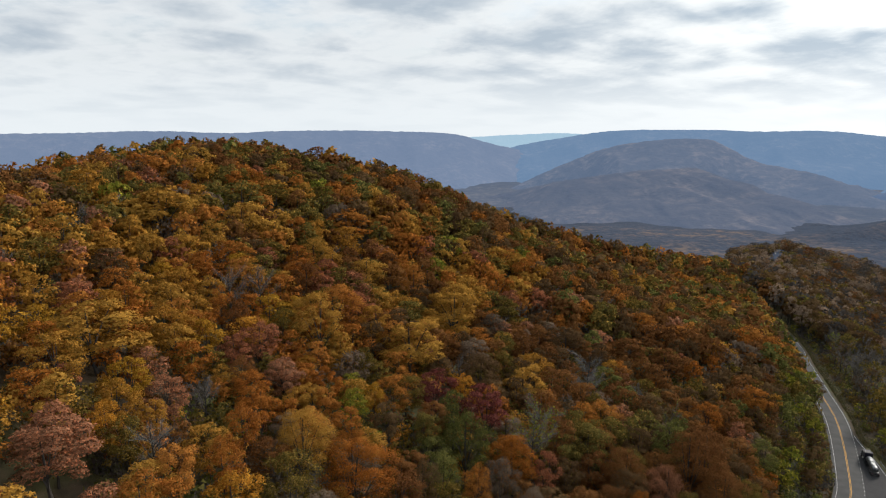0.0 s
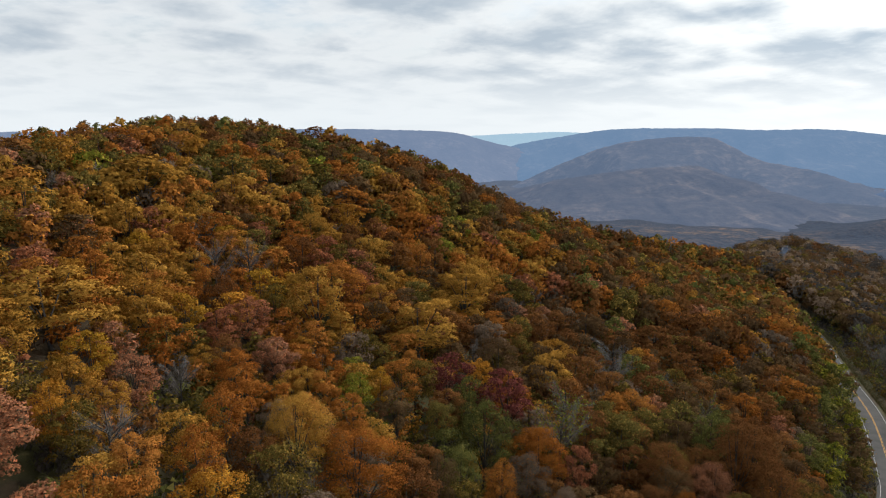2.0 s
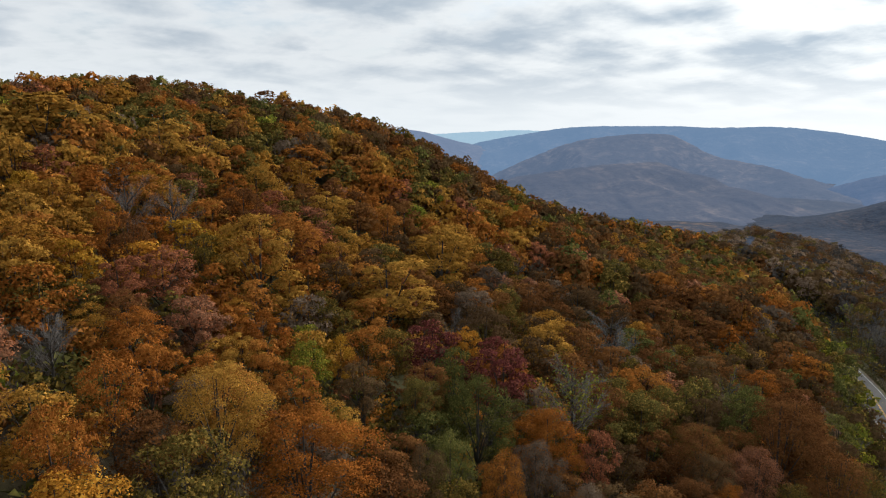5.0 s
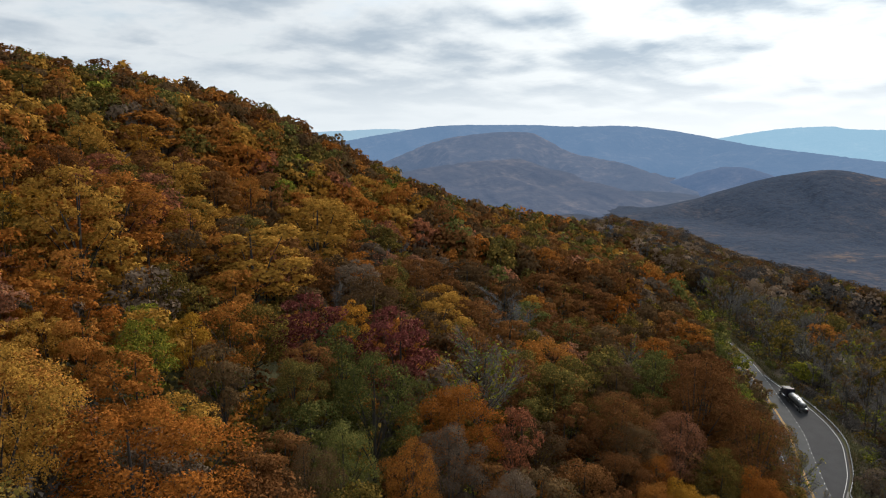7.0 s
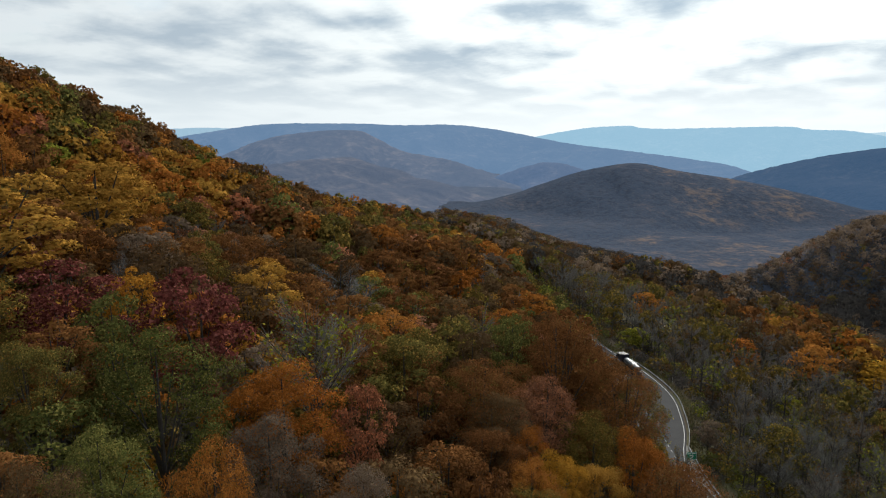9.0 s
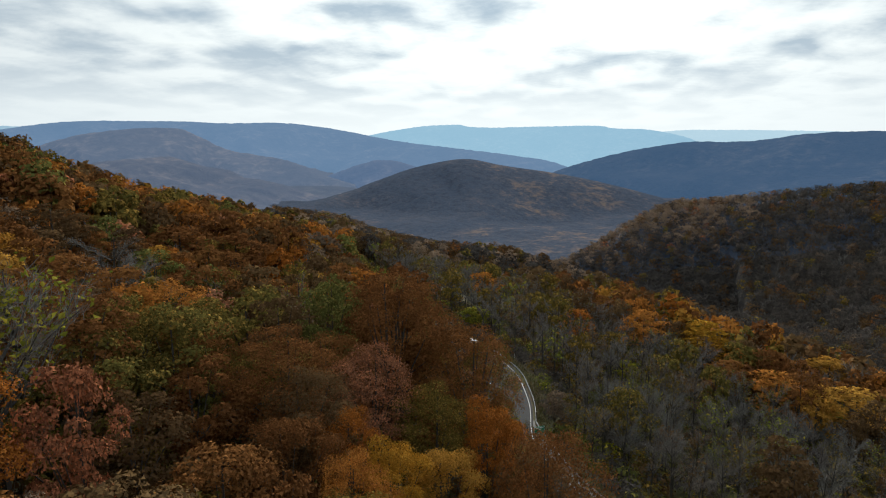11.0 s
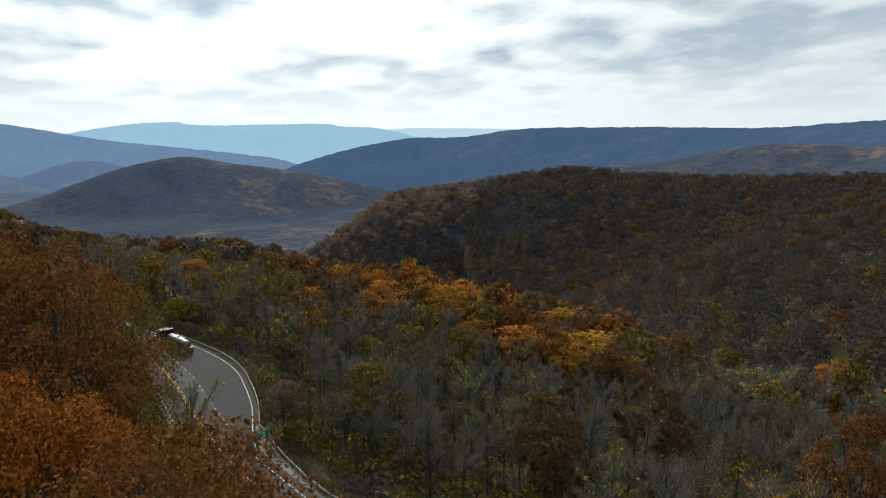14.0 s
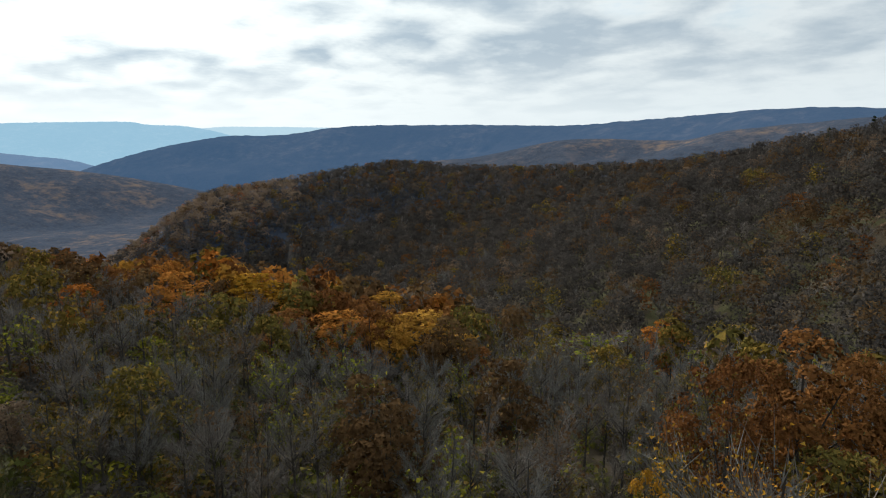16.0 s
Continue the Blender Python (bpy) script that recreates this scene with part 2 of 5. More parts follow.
def spline(points, n):
    """n points along a smooth curve through the given ones (Catmull-Rom, evenly spaced)."""
    p = np.array(points, float)
    p = np.vstack([2 * p[0] - p[1], p, 2 * p[-1] - p[-2]])
    out = []
    for i in range(1, len(p) - 2):
        t = np.linspace(0, 1, 24, endpoint=False)[:, None]
        a, b, c, d = p[i - 1], p[i], p[i + 1], p[i + 2]
        out.append(0.5 * (2 * b + (c - a) * t + (2 * a - 5 * b + 4 * c - d) * t ** 2 + (3 * b - a - 3 * c + d) * t ** 3))
    out = np.vstack(out + [p[-2:-1]])
    s = np.concatenate([[0], np.cumsum(np.linalg.norm(np.diff(out[:, :2], axis=0), axis=1))])
    q = np.linspace(0, s[-1], n)
    return np.stack([np.interp(q, s, out[:, k]) for k in range(out.shape[1])], 1)


def nearest(x, y, line):
    """Signed distance (left of the line's way positive), and the place along it as a fraction of its points."""
    x, y = np.ravel(x), np.ravel(y)
    best, side, at = np.full(x.shape, 1e18), np.zeros(x.shape), np.zeros(x.shape)
    for i in range(len(line) - 1):
        ax, ay = line[i][:2]
        bx, by = line[i + 1][:2]
        dx, dy = bx - ax, by - ay
        t = np.clip(((x - ax) * dx + (y - ay) * dy) / (dx * dx + dy * dy), 0, 1)
        ex, ey = x - ax - t * dx, y - ay - t * dy
        d2 = ex * ex + ey * ey
        w = d2 < best
        best[w], at[w] = d2[w], i + t[w]
        side[w] = np.sign(dx * ey - dy * ex)[w]
    return np.sqrt(best) * np.where(side == 0, 1, side), at


# ---------------------------------------------------------------- the lie of the land
ROAD = spline([(66, -60, 0), (74, 0, 0), (84, 80, 0), (90, 118, 0), (97, 136, 0), (104, 148.5, 0), (115, 164.5, 0), (124, 178, 0), (144, 217, 0), (155, 248, 0),
               (165, 278, 0), (174, 303, 0), (182, 337, 0), (191, 390, 0), (206, 439, -3), (250, 505, -17), (310, 600, -36), (375, 705, -49), (434, 808, -56), (480, 900, -62)], 300)
ROAD_S = np.concatenate([[0], np.cumsum(np.linalg.norm(np.diff(ROAD[:, :2], axis=0), axis=1))])


def along(px, py):
    d, at = nearest(np.array([px]), np.array([py]), ROAD)
    return float(np.interp(at[0], np.arange(len(ROAD)), ROAD_S))


LAY_BY = (along(104, 142), along(144, 208))


def right_edge(s):
    """How far the paving reaches right of the yellow line."""
    a, b = LAY_BY
    t = np.clip((np.asarray(s, float) - a) / (b - a), 0, 1)
    swell = sum(np.interp(t + e, (0, 0.12, 0.3, 0.5, 0.72, 1.0), (0, 4.2, 7.4, 8.6, 6.2, 0)) for e in np.linspace(-0.1, 0.1, 9)) / 9 * 0.95
    return 4.0 + swell


CRESTS = {
    # near ridge across the ravine, far spur, knob down the valley: x, y, height
    "near": [(770, 640, -150), (794, 592, -138), (835, 527, -86), (858, 489, -58), (892, 456, -50), (924, 405, -43), (938, 253, -17),
             (907, 163, -22), (828, 20, -17), (690, -75, -3), (620, -104, 6), (550, -120, 16), (446, -140, 30), (330, -190, 50)],
    "spur": [(1511, 429, -80), (1486, 292, -35), (1449, 151, -15), (1445, -41, 20), (1360, -241, 21), (1285, -321, 40), (1192, -424, 54), (1108, -482, 60), (950, -560, 66)],
    "shoulder": [(215, 430, -12), (310, 600, -38), (375, 705, -50), (434, 808, -58), (500, 900, -72), (600, 1050, -112)],
    "nose": [(1385, 1358, -32), (1300, 1270, -62), (1180, 1150, -106), (1080, 1050, -142)],
    "knob": [(700, 1570, -172), (902, 1503, -138), (1060, 1510, -112), (1213, 1458, -63), (1316, 1432, -37), (1392, 1365, -21), (1462, 1275, -40),
             (1550, 1160, -60), (1625, 1046, -86), (1710, 890, -128)],
}
SLOPE = {"near": (0.40, 25), "shoulder": (0.30, 50), "spur": (0.34, 40), "knob": (0.34, 60), "nose": (0.30, 70)}
CREST_LINE = {k: spline(v, 70) for k, v in CRESTS.items()}
FLOOR = -150.0


def smax(a, b, k):
    return np.maximum(a, b) + np.maximum(k - np.abs(a - b), 0) ** 2 / (4 * k)


def smin(a, b, k):
    return -smax(-a, -b, k)


HILL = (1.7, 1.0, 0.275, 0.725, 0.35, 0.478, 0.76, 0.3, 0.6, 0.45, 83, 91, 94, 81)


def land(x, y):
    """Height of the ground."""
    x, y = np.asarray(x, float), np.asarray(y, float)
    shape = x.shape
    x, y = x.ravel(), y.ravel()
    d, at = nearest(x, y, ROAD)
    s = np.interp(at, np.arange(len(ROAD)), ROAD_S)
    rough = value_noise(x / 45, y / 45, 3)
    # hill on the left of the road: a steep cut, a long slope, a crest that sinks towards the nose
    up = np.maximum(d - 5.5, 0)
    rise = np.minimum(up, 16) * np.interp(y, (0, 190, 300, 420), HILL[0:4]) + np.clip(up - 16, 0, 60) * HILL[4] + np.maximum(up - 76, 0) * HILL[5]
    rise = rise * np.interp(y, (280, 320, 360, 400, 460), (1.0, *HILL[6:10]))
    top = np.interp(y, (-100, 150, 260, 340, 420, 540, 640, 900), (HILL[10], HILL[10], HILL[11], HILL[12], HILL[13], 10, -60, -260)) - np.clip(-x - 75, 0, 55) * 0.08 - np.maximum(-x - 130, 0) * 0.12
    hill = smin(rise, top + 0 * x, 26) + rough * np.clip(up / 25, 0, 1) * 2.5 - np.maximum(y - 408, 0) * 0.5 * np.clip((d - 12) / 60, 0, 1)
    hollow = 19 * np.exp(-((x - 45) / 34) ** 2 - ((y - 62) / 37) ** 2) * np.clip(up / 25, 0, 1)
    hollow += 5 * np.exp(-((x + 15) / 30) ** 2 - ((y - 62) / 30) ** 2)
    hollow += 2 * np.exp(-((x - 5) / 24) ** 2 - ((y - 92) / 22) ** 2)
    hill = hill - hollow + 3.2 * np.exp(-((x + 42) / 60) ** 2 - ((y - 240) / 65) ** 2)
    # bench on the right: easy slope, then down into the ravine
    dn = np.maximum(-d - right_edge(s) - 2.2, 0)
    brink = np.interp(y, (-50, 60, 150, 220, 300, 500), (90, 92, 82, 56, 28, 22))
    bench = -np.minimum(dn, 7) * 0.35 - np.maximum(np.minimum(dn, brink) - 7, 0) * np.interp(y, (0, 90, 170, 300), (0.20, 0.15, 0.12, 0.24)) - np.maximum(dn - brink, 0) * 0.50
    bench = bench + rough * np.clip(dn / 20, 0, 1) * 1.8
    h = np.where(d > 0, np.where(up > 0, hill, 0), np.where(dn > 0, bench, 0))
    h = h + np.interp(at, np.arange(len(ROAD)), ROAD[:, 2])
    far = np.full(x.shape, FLOOR) + value_noise(x / 260, y / 260, 8) * 20
    for k, line in CREST_LINE.items():
        cd, ca = nearest(x, y, line)
        crest = np.interp(ca, np.arange(len(line)), line[:, 2])
        slope, soft = SLOPE[k]
        gully = value_noise(x / 120, y / 120, 21) * np.clip(np.abs(cd) / 90, 0, 1) * (9 if k == "near" else 8 if k in ("knob", "nose") else 16)
        far = smax(far, crest - slope * (np.sqrt(cd * cd + soft * soft) - soft) + gully, 14)
    h = smax(h, far, 6)
    return h.reshape(shape)


def make_ground():
    az = np.radians(np.concatenate([np.arange(-48, 135, 0.4), np.arange(135, 312, 2.5)]))
    r = [0.0]
    step = 3.2
    while r[-1] < 4900:
        r.append(r[-1] + step)
        if r[-1] > 230:
            step = min(step * 1.025, 90)
    r = np.array(r[1:])
    A, R = np.meshgrid(az, r)
    X, Y = 40 + np.sin(A) * R, 100 + np.cos(A) * R
    Z = land(X, Y)
    n, k = X.shape
    V = np.stack([X.ravel(), Y.ravel(), Z.ravel()], 1)
    V = np.vstack([V, [[40, 100, float(land(np.array([40.0]), np.array([100.0]))[0])]]])
    i, j = np.meshgrid(np.arange(n - 1), np.arange(k), indexing="ij")
    j2 = (j + 1) % k
    q = np.stack([i * k + j, (i + 1) * k + j, (i + 1) * k + j2, i * k + j2], -1).reshape(-1, 4)
    T = np.vstack([q[:, [0, 2, 1]], q[:, [0, 3, 2]]])
    c = n * k
    jj = np.arange(k)
    T = np.vstack([T, np.stack([np.full(k, c), jj, (jj + 1) % k], 1)])
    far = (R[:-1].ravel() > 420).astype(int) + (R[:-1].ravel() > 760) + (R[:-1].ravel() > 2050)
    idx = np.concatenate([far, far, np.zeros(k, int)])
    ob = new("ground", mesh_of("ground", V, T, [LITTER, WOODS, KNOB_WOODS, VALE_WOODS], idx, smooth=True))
    return tagged(ob, "leaf-littered forest floor of hills and valleys", "ground", kind="structure")


make_ground()

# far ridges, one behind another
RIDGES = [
    # name, crest points, slope, half width, haze colour given off as glow, its strength
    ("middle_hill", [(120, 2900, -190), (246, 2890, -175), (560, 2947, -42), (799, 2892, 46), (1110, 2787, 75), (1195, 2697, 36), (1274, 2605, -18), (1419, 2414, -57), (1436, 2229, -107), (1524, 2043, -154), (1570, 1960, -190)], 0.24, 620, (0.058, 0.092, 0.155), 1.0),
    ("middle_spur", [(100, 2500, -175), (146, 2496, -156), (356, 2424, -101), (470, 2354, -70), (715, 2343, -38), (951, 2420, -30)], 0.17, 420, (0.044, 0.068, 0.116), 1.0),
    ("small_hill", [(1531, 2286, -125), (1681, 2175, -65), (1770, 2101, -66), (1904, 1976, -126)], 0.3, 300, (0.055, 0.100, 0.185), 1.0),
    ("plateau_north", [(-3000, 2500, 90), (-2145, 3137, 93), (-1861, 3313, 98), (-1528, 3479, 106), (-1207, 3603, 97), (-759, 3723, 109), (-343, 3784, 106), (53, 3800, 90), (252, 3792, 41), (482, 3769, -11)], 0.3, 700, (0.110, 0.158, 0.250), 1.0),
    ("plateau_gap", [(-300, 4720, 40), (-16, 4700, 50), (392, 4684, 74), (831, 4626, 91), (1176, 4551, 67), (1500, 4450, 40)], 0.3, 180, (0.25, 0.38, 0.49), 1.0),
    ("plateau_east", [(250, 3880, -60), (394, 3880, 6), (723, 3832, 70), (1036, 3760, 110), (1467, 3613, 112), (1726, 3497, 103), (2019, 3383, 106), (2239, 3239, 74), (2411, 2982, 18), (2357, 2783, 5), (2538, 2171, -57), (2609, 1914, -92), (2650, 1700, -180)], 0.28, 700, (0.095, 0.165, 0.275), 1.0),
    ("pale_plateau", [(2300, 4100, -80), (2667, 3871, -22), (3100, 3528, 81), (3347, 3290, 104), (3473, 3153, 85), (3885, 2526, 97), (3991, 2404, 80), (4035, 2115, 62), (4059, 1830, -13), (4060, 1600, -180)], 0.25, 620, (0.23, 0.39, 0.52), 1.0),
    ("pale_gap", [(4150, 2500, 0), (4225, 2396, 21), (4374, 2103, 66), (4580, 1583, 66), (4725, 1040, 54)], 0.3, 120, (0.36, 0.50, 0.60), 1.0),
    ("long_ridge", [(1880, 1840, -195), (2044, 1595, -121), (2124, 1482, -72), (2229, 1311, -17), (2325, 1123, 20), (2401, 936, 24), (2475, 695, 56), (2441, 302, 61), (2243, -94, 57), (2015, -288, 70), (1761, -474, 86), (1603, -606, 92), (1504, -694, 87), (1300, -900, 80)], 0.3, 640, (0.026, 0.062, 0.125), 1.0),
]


def make_ridge(name, pts, slope, wide, air, glow, seed):
    n, k = 320, 32
    c = spline(pts, n)
    tan = np.gradient(c[:, :2], axis=0)
    tan /= np.linalg.norm(tan, axis=1)[:, None]
    # the flanks fan out gently, so that they never fold at a bend of the crest
    ease = np.hanning(161)
    tan = np.stack([np.convolve(np.pad(tan[:, i], 80, "edge"), ease / ease.sum(), "valid") for i in (0, 1)], 1)
    tan /= np.linalg.norm(tan, axis=1)[:, None]
    nrm = np.stack([tan[:, 1], -tan[:, 0]], 1)
    v = np.linspace(-1, 1, k)
    v = np.sign(v) * np.abs(v) ** 1.4 * wide
    U, W = np.meshgrid(np.arange(n), v / wide, indexing="ij")
    W = W * ((c[:, 2] + 185) / slope + 60)[:, None]
    X, Y = c[U, 0] + nrm[U, 0] * W, c[U, 1] + nrm[U, 1] * W
    Z = c[U, 2] - slope * (np.sqrt(W ** 2 + 50 ** 2) - 50)
    Z += -np.abs(value_noise(X / 300, Y / 300, seed, 4)) * np.clip(np.abs(W) / 160, 0, 1) * 62
    Z += value_noise(X / 22, Y / 22, seed + 5, 2) * 3.0
    i, j = np.meshgrid(np.arange(n - 1), np.arange(k - 1), indexing="ij")
    q = np.stack([i * k + j, (i + 1) * k + j, (i + 1) * k + j + 1, i * k + j + 1], -1).reshape(-1, 4)
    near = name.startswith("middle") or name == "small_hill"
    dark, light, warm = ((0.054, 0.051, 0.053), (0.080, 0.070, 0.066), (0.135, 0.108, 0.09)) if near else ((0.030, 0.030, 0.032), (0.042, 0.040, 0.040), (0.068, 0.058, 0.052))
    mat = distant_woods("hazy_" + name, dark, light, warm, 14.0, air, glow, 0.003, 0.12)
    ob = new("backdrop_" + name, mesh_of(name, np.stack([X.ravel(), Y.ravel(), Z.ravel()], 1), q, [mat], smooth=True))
    tagged(ob, "wooded ridge blue with haze beyond the valley", "hill", kind="structure")


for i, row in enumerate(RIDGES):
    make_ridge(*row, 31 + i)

# ---------------------------------------------------------------- trees
rng = np.random.default_rng(7)


def tube(a, b, ra, rb, sides=5):
    """A tapered limb between two points."""
    a, b = np.asarray(a, float), np.asarray(b, float)
    w = (b - a) / max(np.linalg.norm(b - a), 1e-6)
    u = np.cross(w, (0.31, 0.87, 0.39))
    u /= np.linalg.norm(u)
    v = np.cross(w, u)
    t = np.linspace(0, 2 * np.pi, sides, endpoint=False)
    ring = np.cos(t)[:, None] * u + np.sin(t)[:, None] * v
    V = np.vstack([a + ring * ra, b + ring * rb])
    i = np.arange(sides)
    j = (i + 1) % sides
    return V, np.vstack([np.stack([i, j, sides + j], 1), np.stack([i, sides + j, sides + i], 1)])


def join(parts):
    V, T, o = [], [], 0
    for v, t in parts:
        V.append(v)
        T.append(t + o)
        o += len(v)
    return np.vstack(V), np.vstack(T)


def leaves(rg, centres, normals, size, quad, loose=0.45):
    """Leaf sprays: small kites or triangles about the given places, facing roughly outwards."""
    n = len(centres)
    nn = normals + rg.normal(0, loose, (n, 3))
    nn /= np.linalg.norm(nn, axis=1)[:, None]
    r = rg.normal(0, 1, (n, 3))
    u = np.cross(nn, r)
    u /= np.linalg.norm(u, axis=1)[:, None]
    v = np.cross(nn, u)
    s = size * rg.uniform(0.6, 1.35, (n, 1))
    if quad:
        bend = nn * s * 0.22
        P = np.stack([centres + u * s * 0.62, centres + v * s * rg.uniform(0.3, 0.5, (n, 1)) - bend,
                      centres - u * s * 0.55, centres - v * s * rg.uniform(0.3, 0.5, (n, 1)) - bend], 1)
        k = np.arange(n)[:, None] * 4
        return P.reshape(-1, 3), np.vstack([k + [0, 1, 2], k + [0, 2, 3]])
    P = np.stack([centres + u * s * 0.7, centres - u * s * 0.4 + v * s * rg.uniform(0.4, 0.7, (n, 1)), centres - u * s * 0.35 - v * s * rg.uniform(0.4, 0.7, (n, 1))], 1)
    return P.reshape(-1, 3), (np.arange(n)[:, None] * 3 + [0, 1, 2])


def broadleaf(seed, count, size, quad=False, R=4.4, H=16.0, base=0.36, lobes=13, limbs=6, sides=5):
    """Trunk with limbs, and a crown of leaf sprays on uneven boughs."""
    rg = np.random.default_rng(seed)
    zc, zr = H * (1 + base) / 2, H * (1 - base) / 2
    C, Q = [], []
    for i in range(lobes):
        a = i * 2.399 + rg.uniform(-0.4, 0.4)
        t = (i + 0.5) / lobes
        el = math.asin(1 - 1.75 * t)
        k = rg.uniform(0.42, 0.92)
        C.append((math.cos(a) * math.cos(el) * R * k, math.sin(a) * math.cos(el) * R * k, zc + math.sin(el) * zr * 0.68 + rg.uniform(-0.7, 0.7)))
        Q.append(R * 1.5 / math.sqrt(lobes) * rg.uniform(0.6, 1.3))
    C, Q = np.array(C), np.array(Q)
    pick = rg.choice(lobes, count * 3, p=Q ** 2 / np.sum(Q ** 2))
    d = rg.normal(0, 1, (count * 3, 3))
    d /= np.linalg.norm(d, axis=1)[:, None]
    d[:, 2] = np.where(d[:, 2] < -0.45, -d[:, 2], d[:, 2])
    P = C[pick] + d * Q[pick][:, None] * rg.uniform(0.62, 1.14, (count * 3, 1)) * np.array([1, 1, 0.74])
    inside = np.zeros(len(P), bool)
    for c, q in zip(C, Q):
        inside |= np.linalg.norm((P - c) / np.array([1, 1, 0.74]), axis=1) < q * 0.6
    out = P - np.array([0, 0, zc - zr * 0.3])
    out /= np.linalg.norm(out, axis=1)[:, None]
    P, d = P[~inside][:count], (d * 0.75 + out * 0.45 + np.array([0, 0, 0.9 if size > 1.2 else 0.1]))[~inside][:count]
    swell = P - C[pick][~inside][:count]
    swell /= np.linalg.norm(swell, axis=1)[:, None]
    swell = swell * 0.75 + (P - np.array([0, 0, zc - zr * 0.2])) / np.array([R, R, zr]) * 0.6
    swell /= np.linalg.norm(swell, axis=1)[:, None]
    if size > 0.6:
        d = swell
    crown = leaves(rg, P, d, size, quad, 0.7 if size < 0.6 else 0.45)
    lean = rg.uniform(-0.5, 0.5, 2)
    fork = np.array([lean[0], lean[1], H * (base + 0.06)])
    wood = [tube((0, 0, -0.6), fork, 0.26, 0.17, sides), tube(fork, (lean[0] * 1.5, lean[1] * 1.5, H * 0.86), 0.16, 0.04, max(sides - 1, 3))]
    for c in C[rg.permutation(lobes)[:limbs]]:
        st = fork + np.array([0, 0, rg.uniform(-0.5, 2.5)])
        mid = st * 0.45 + c * 0.55 + np.array([0, 0, 0.5])
        wood += [tube(st, mid, 0.10, 0.06, 3), tube(mid, c, 0.06, 0.025, 3)]
    return {"trunk": join(wood), "crown": (*crown, np.repeat(swell, 4 if quad else 3, axis=0))}


def bare(seed, twigs, width=0.05, R=3.6, H=14.0, limbs=9, count=0, size=0.4, quad=True):
    """A leafless tree: limbs that fork upwards and a haze of twigs; count: leaves that still hang."""
    rg = np.random.default_rng(seed)
    wood = [tube((0, 0, -0.6), (0.2, 0.1, H * 0.45), 0.20, 0.13, 5), tube((0.2, 0.1, H * 0.45), (0.3, 0.4, H * 0.9), 0.13, 0.03, 4)]
    tips = []
    for i in range(limbs):
        a = i * 2.399 + rg.uniform(-0.3, 0.3)
        z0 = H * rg.uniform(0.28, 0.68)
        st = np.array([0.2 * z0 / H, 0.1, z0])
        L = R * rg.uniform(0.55, 1.0) * (1.15 - 0.5 * z0 / H)
        mid = st + np.array([math.cos(a) * L * 0.5, math.sin(a) * L * 0.5, L * 0.62])
        end = st + np.array([math.cos(a + 0.2) * L, math.sin(a + 0.2) * L, L * rg.uniform(1.0, 1.5)])
        wood += [tube(st, mid, 0.08, 0.05, 3), tube(mid, end, 0.05, 0.015, 3)]
        tips += [(mid, end), (st * 0.5 + mid * 0.5, mid), (mid, end)]
    tips.append((np.array([0.2, 0.1, H * 0.55]), np.array([0.3, 0.4, H * 0.93])))
    k = rg.integers(0, len(tips), twigs)
    A, B = np.array([t[0] for t in tips]), np.array([t[1] for t in tips])
    o = A[k] + (B - A)[k] * rg.uniform(0, 1, (twigs, 1)) + rg.normal(0, 0.18, (twigs, 3))
    d = (B - A)[k]
    d = d / np.linalg.norm(d, axis=1)[:, None] + rg.normal(0, 0.55, (twigs, 3)) + np.array([0, 0, 0.3])
    d /= np.linalg.norm(d, axis=1)[:, None]
    ln = rg.uniform(0.6, 1.5, (twigs, 1)) * (1.9 if width > 0.1 else 1.0)
    u = np.cross(d, rg.normal(0, 1, (twigs, 3)))
    u /= np.linalg.norm(u, axis=1)[:, None]
    P = np.stack([o - u * width, o + u * width, o + d * ln], 1).reshape(-1, 3)
    res = {"trunk": join(wood), "twigs": (P, np.arange(twigs)[:, None] * 3 + [0, 1, 2])}
    if count:
        k = rg.integers(0, twigs, count)
        c = (o + d * ln * rg.uniform(0.5, 1.0, (twigs, 1)))[k] + rg.normal(0, 0.15, (count, 3))
        res["crown"] = leaves(rg, c, rg.normal(0, 1, (count, 3)) + np.array([0, 0, 0.8]), size, quad)
    return res


def spruce(seed, tiers=11, per=16, H=15.0, R=2.7):
    rg = np.random.default_rng(seed)
    P, D = [], []
    for i in range(tiers):
        z = H * (0.12 + 0.86 * i / tiers)
        r = R * (1 - i / tiers) ** 0.9 + 0.15
        for j in range(per):
            a = rg.uniform(0, 6.283)
            q = r * rg.uniform(0.45, 1.05)
            P.append((math.cos(a) * q, math.sin(a) * q, z - q * 0.25 + rg.uniform(-0.3, 0.3)))
            D.append((math.cos(a) * 0.8, math.sin(a) * 0.8, 0.7))
    return {"trunk": tube((0, 0, -0.5), (0, 0, H * 0.95), 0.18, 0.03, 5), "crown": leaves(rg, np.array(P), np.array(D), 0.95, True)}


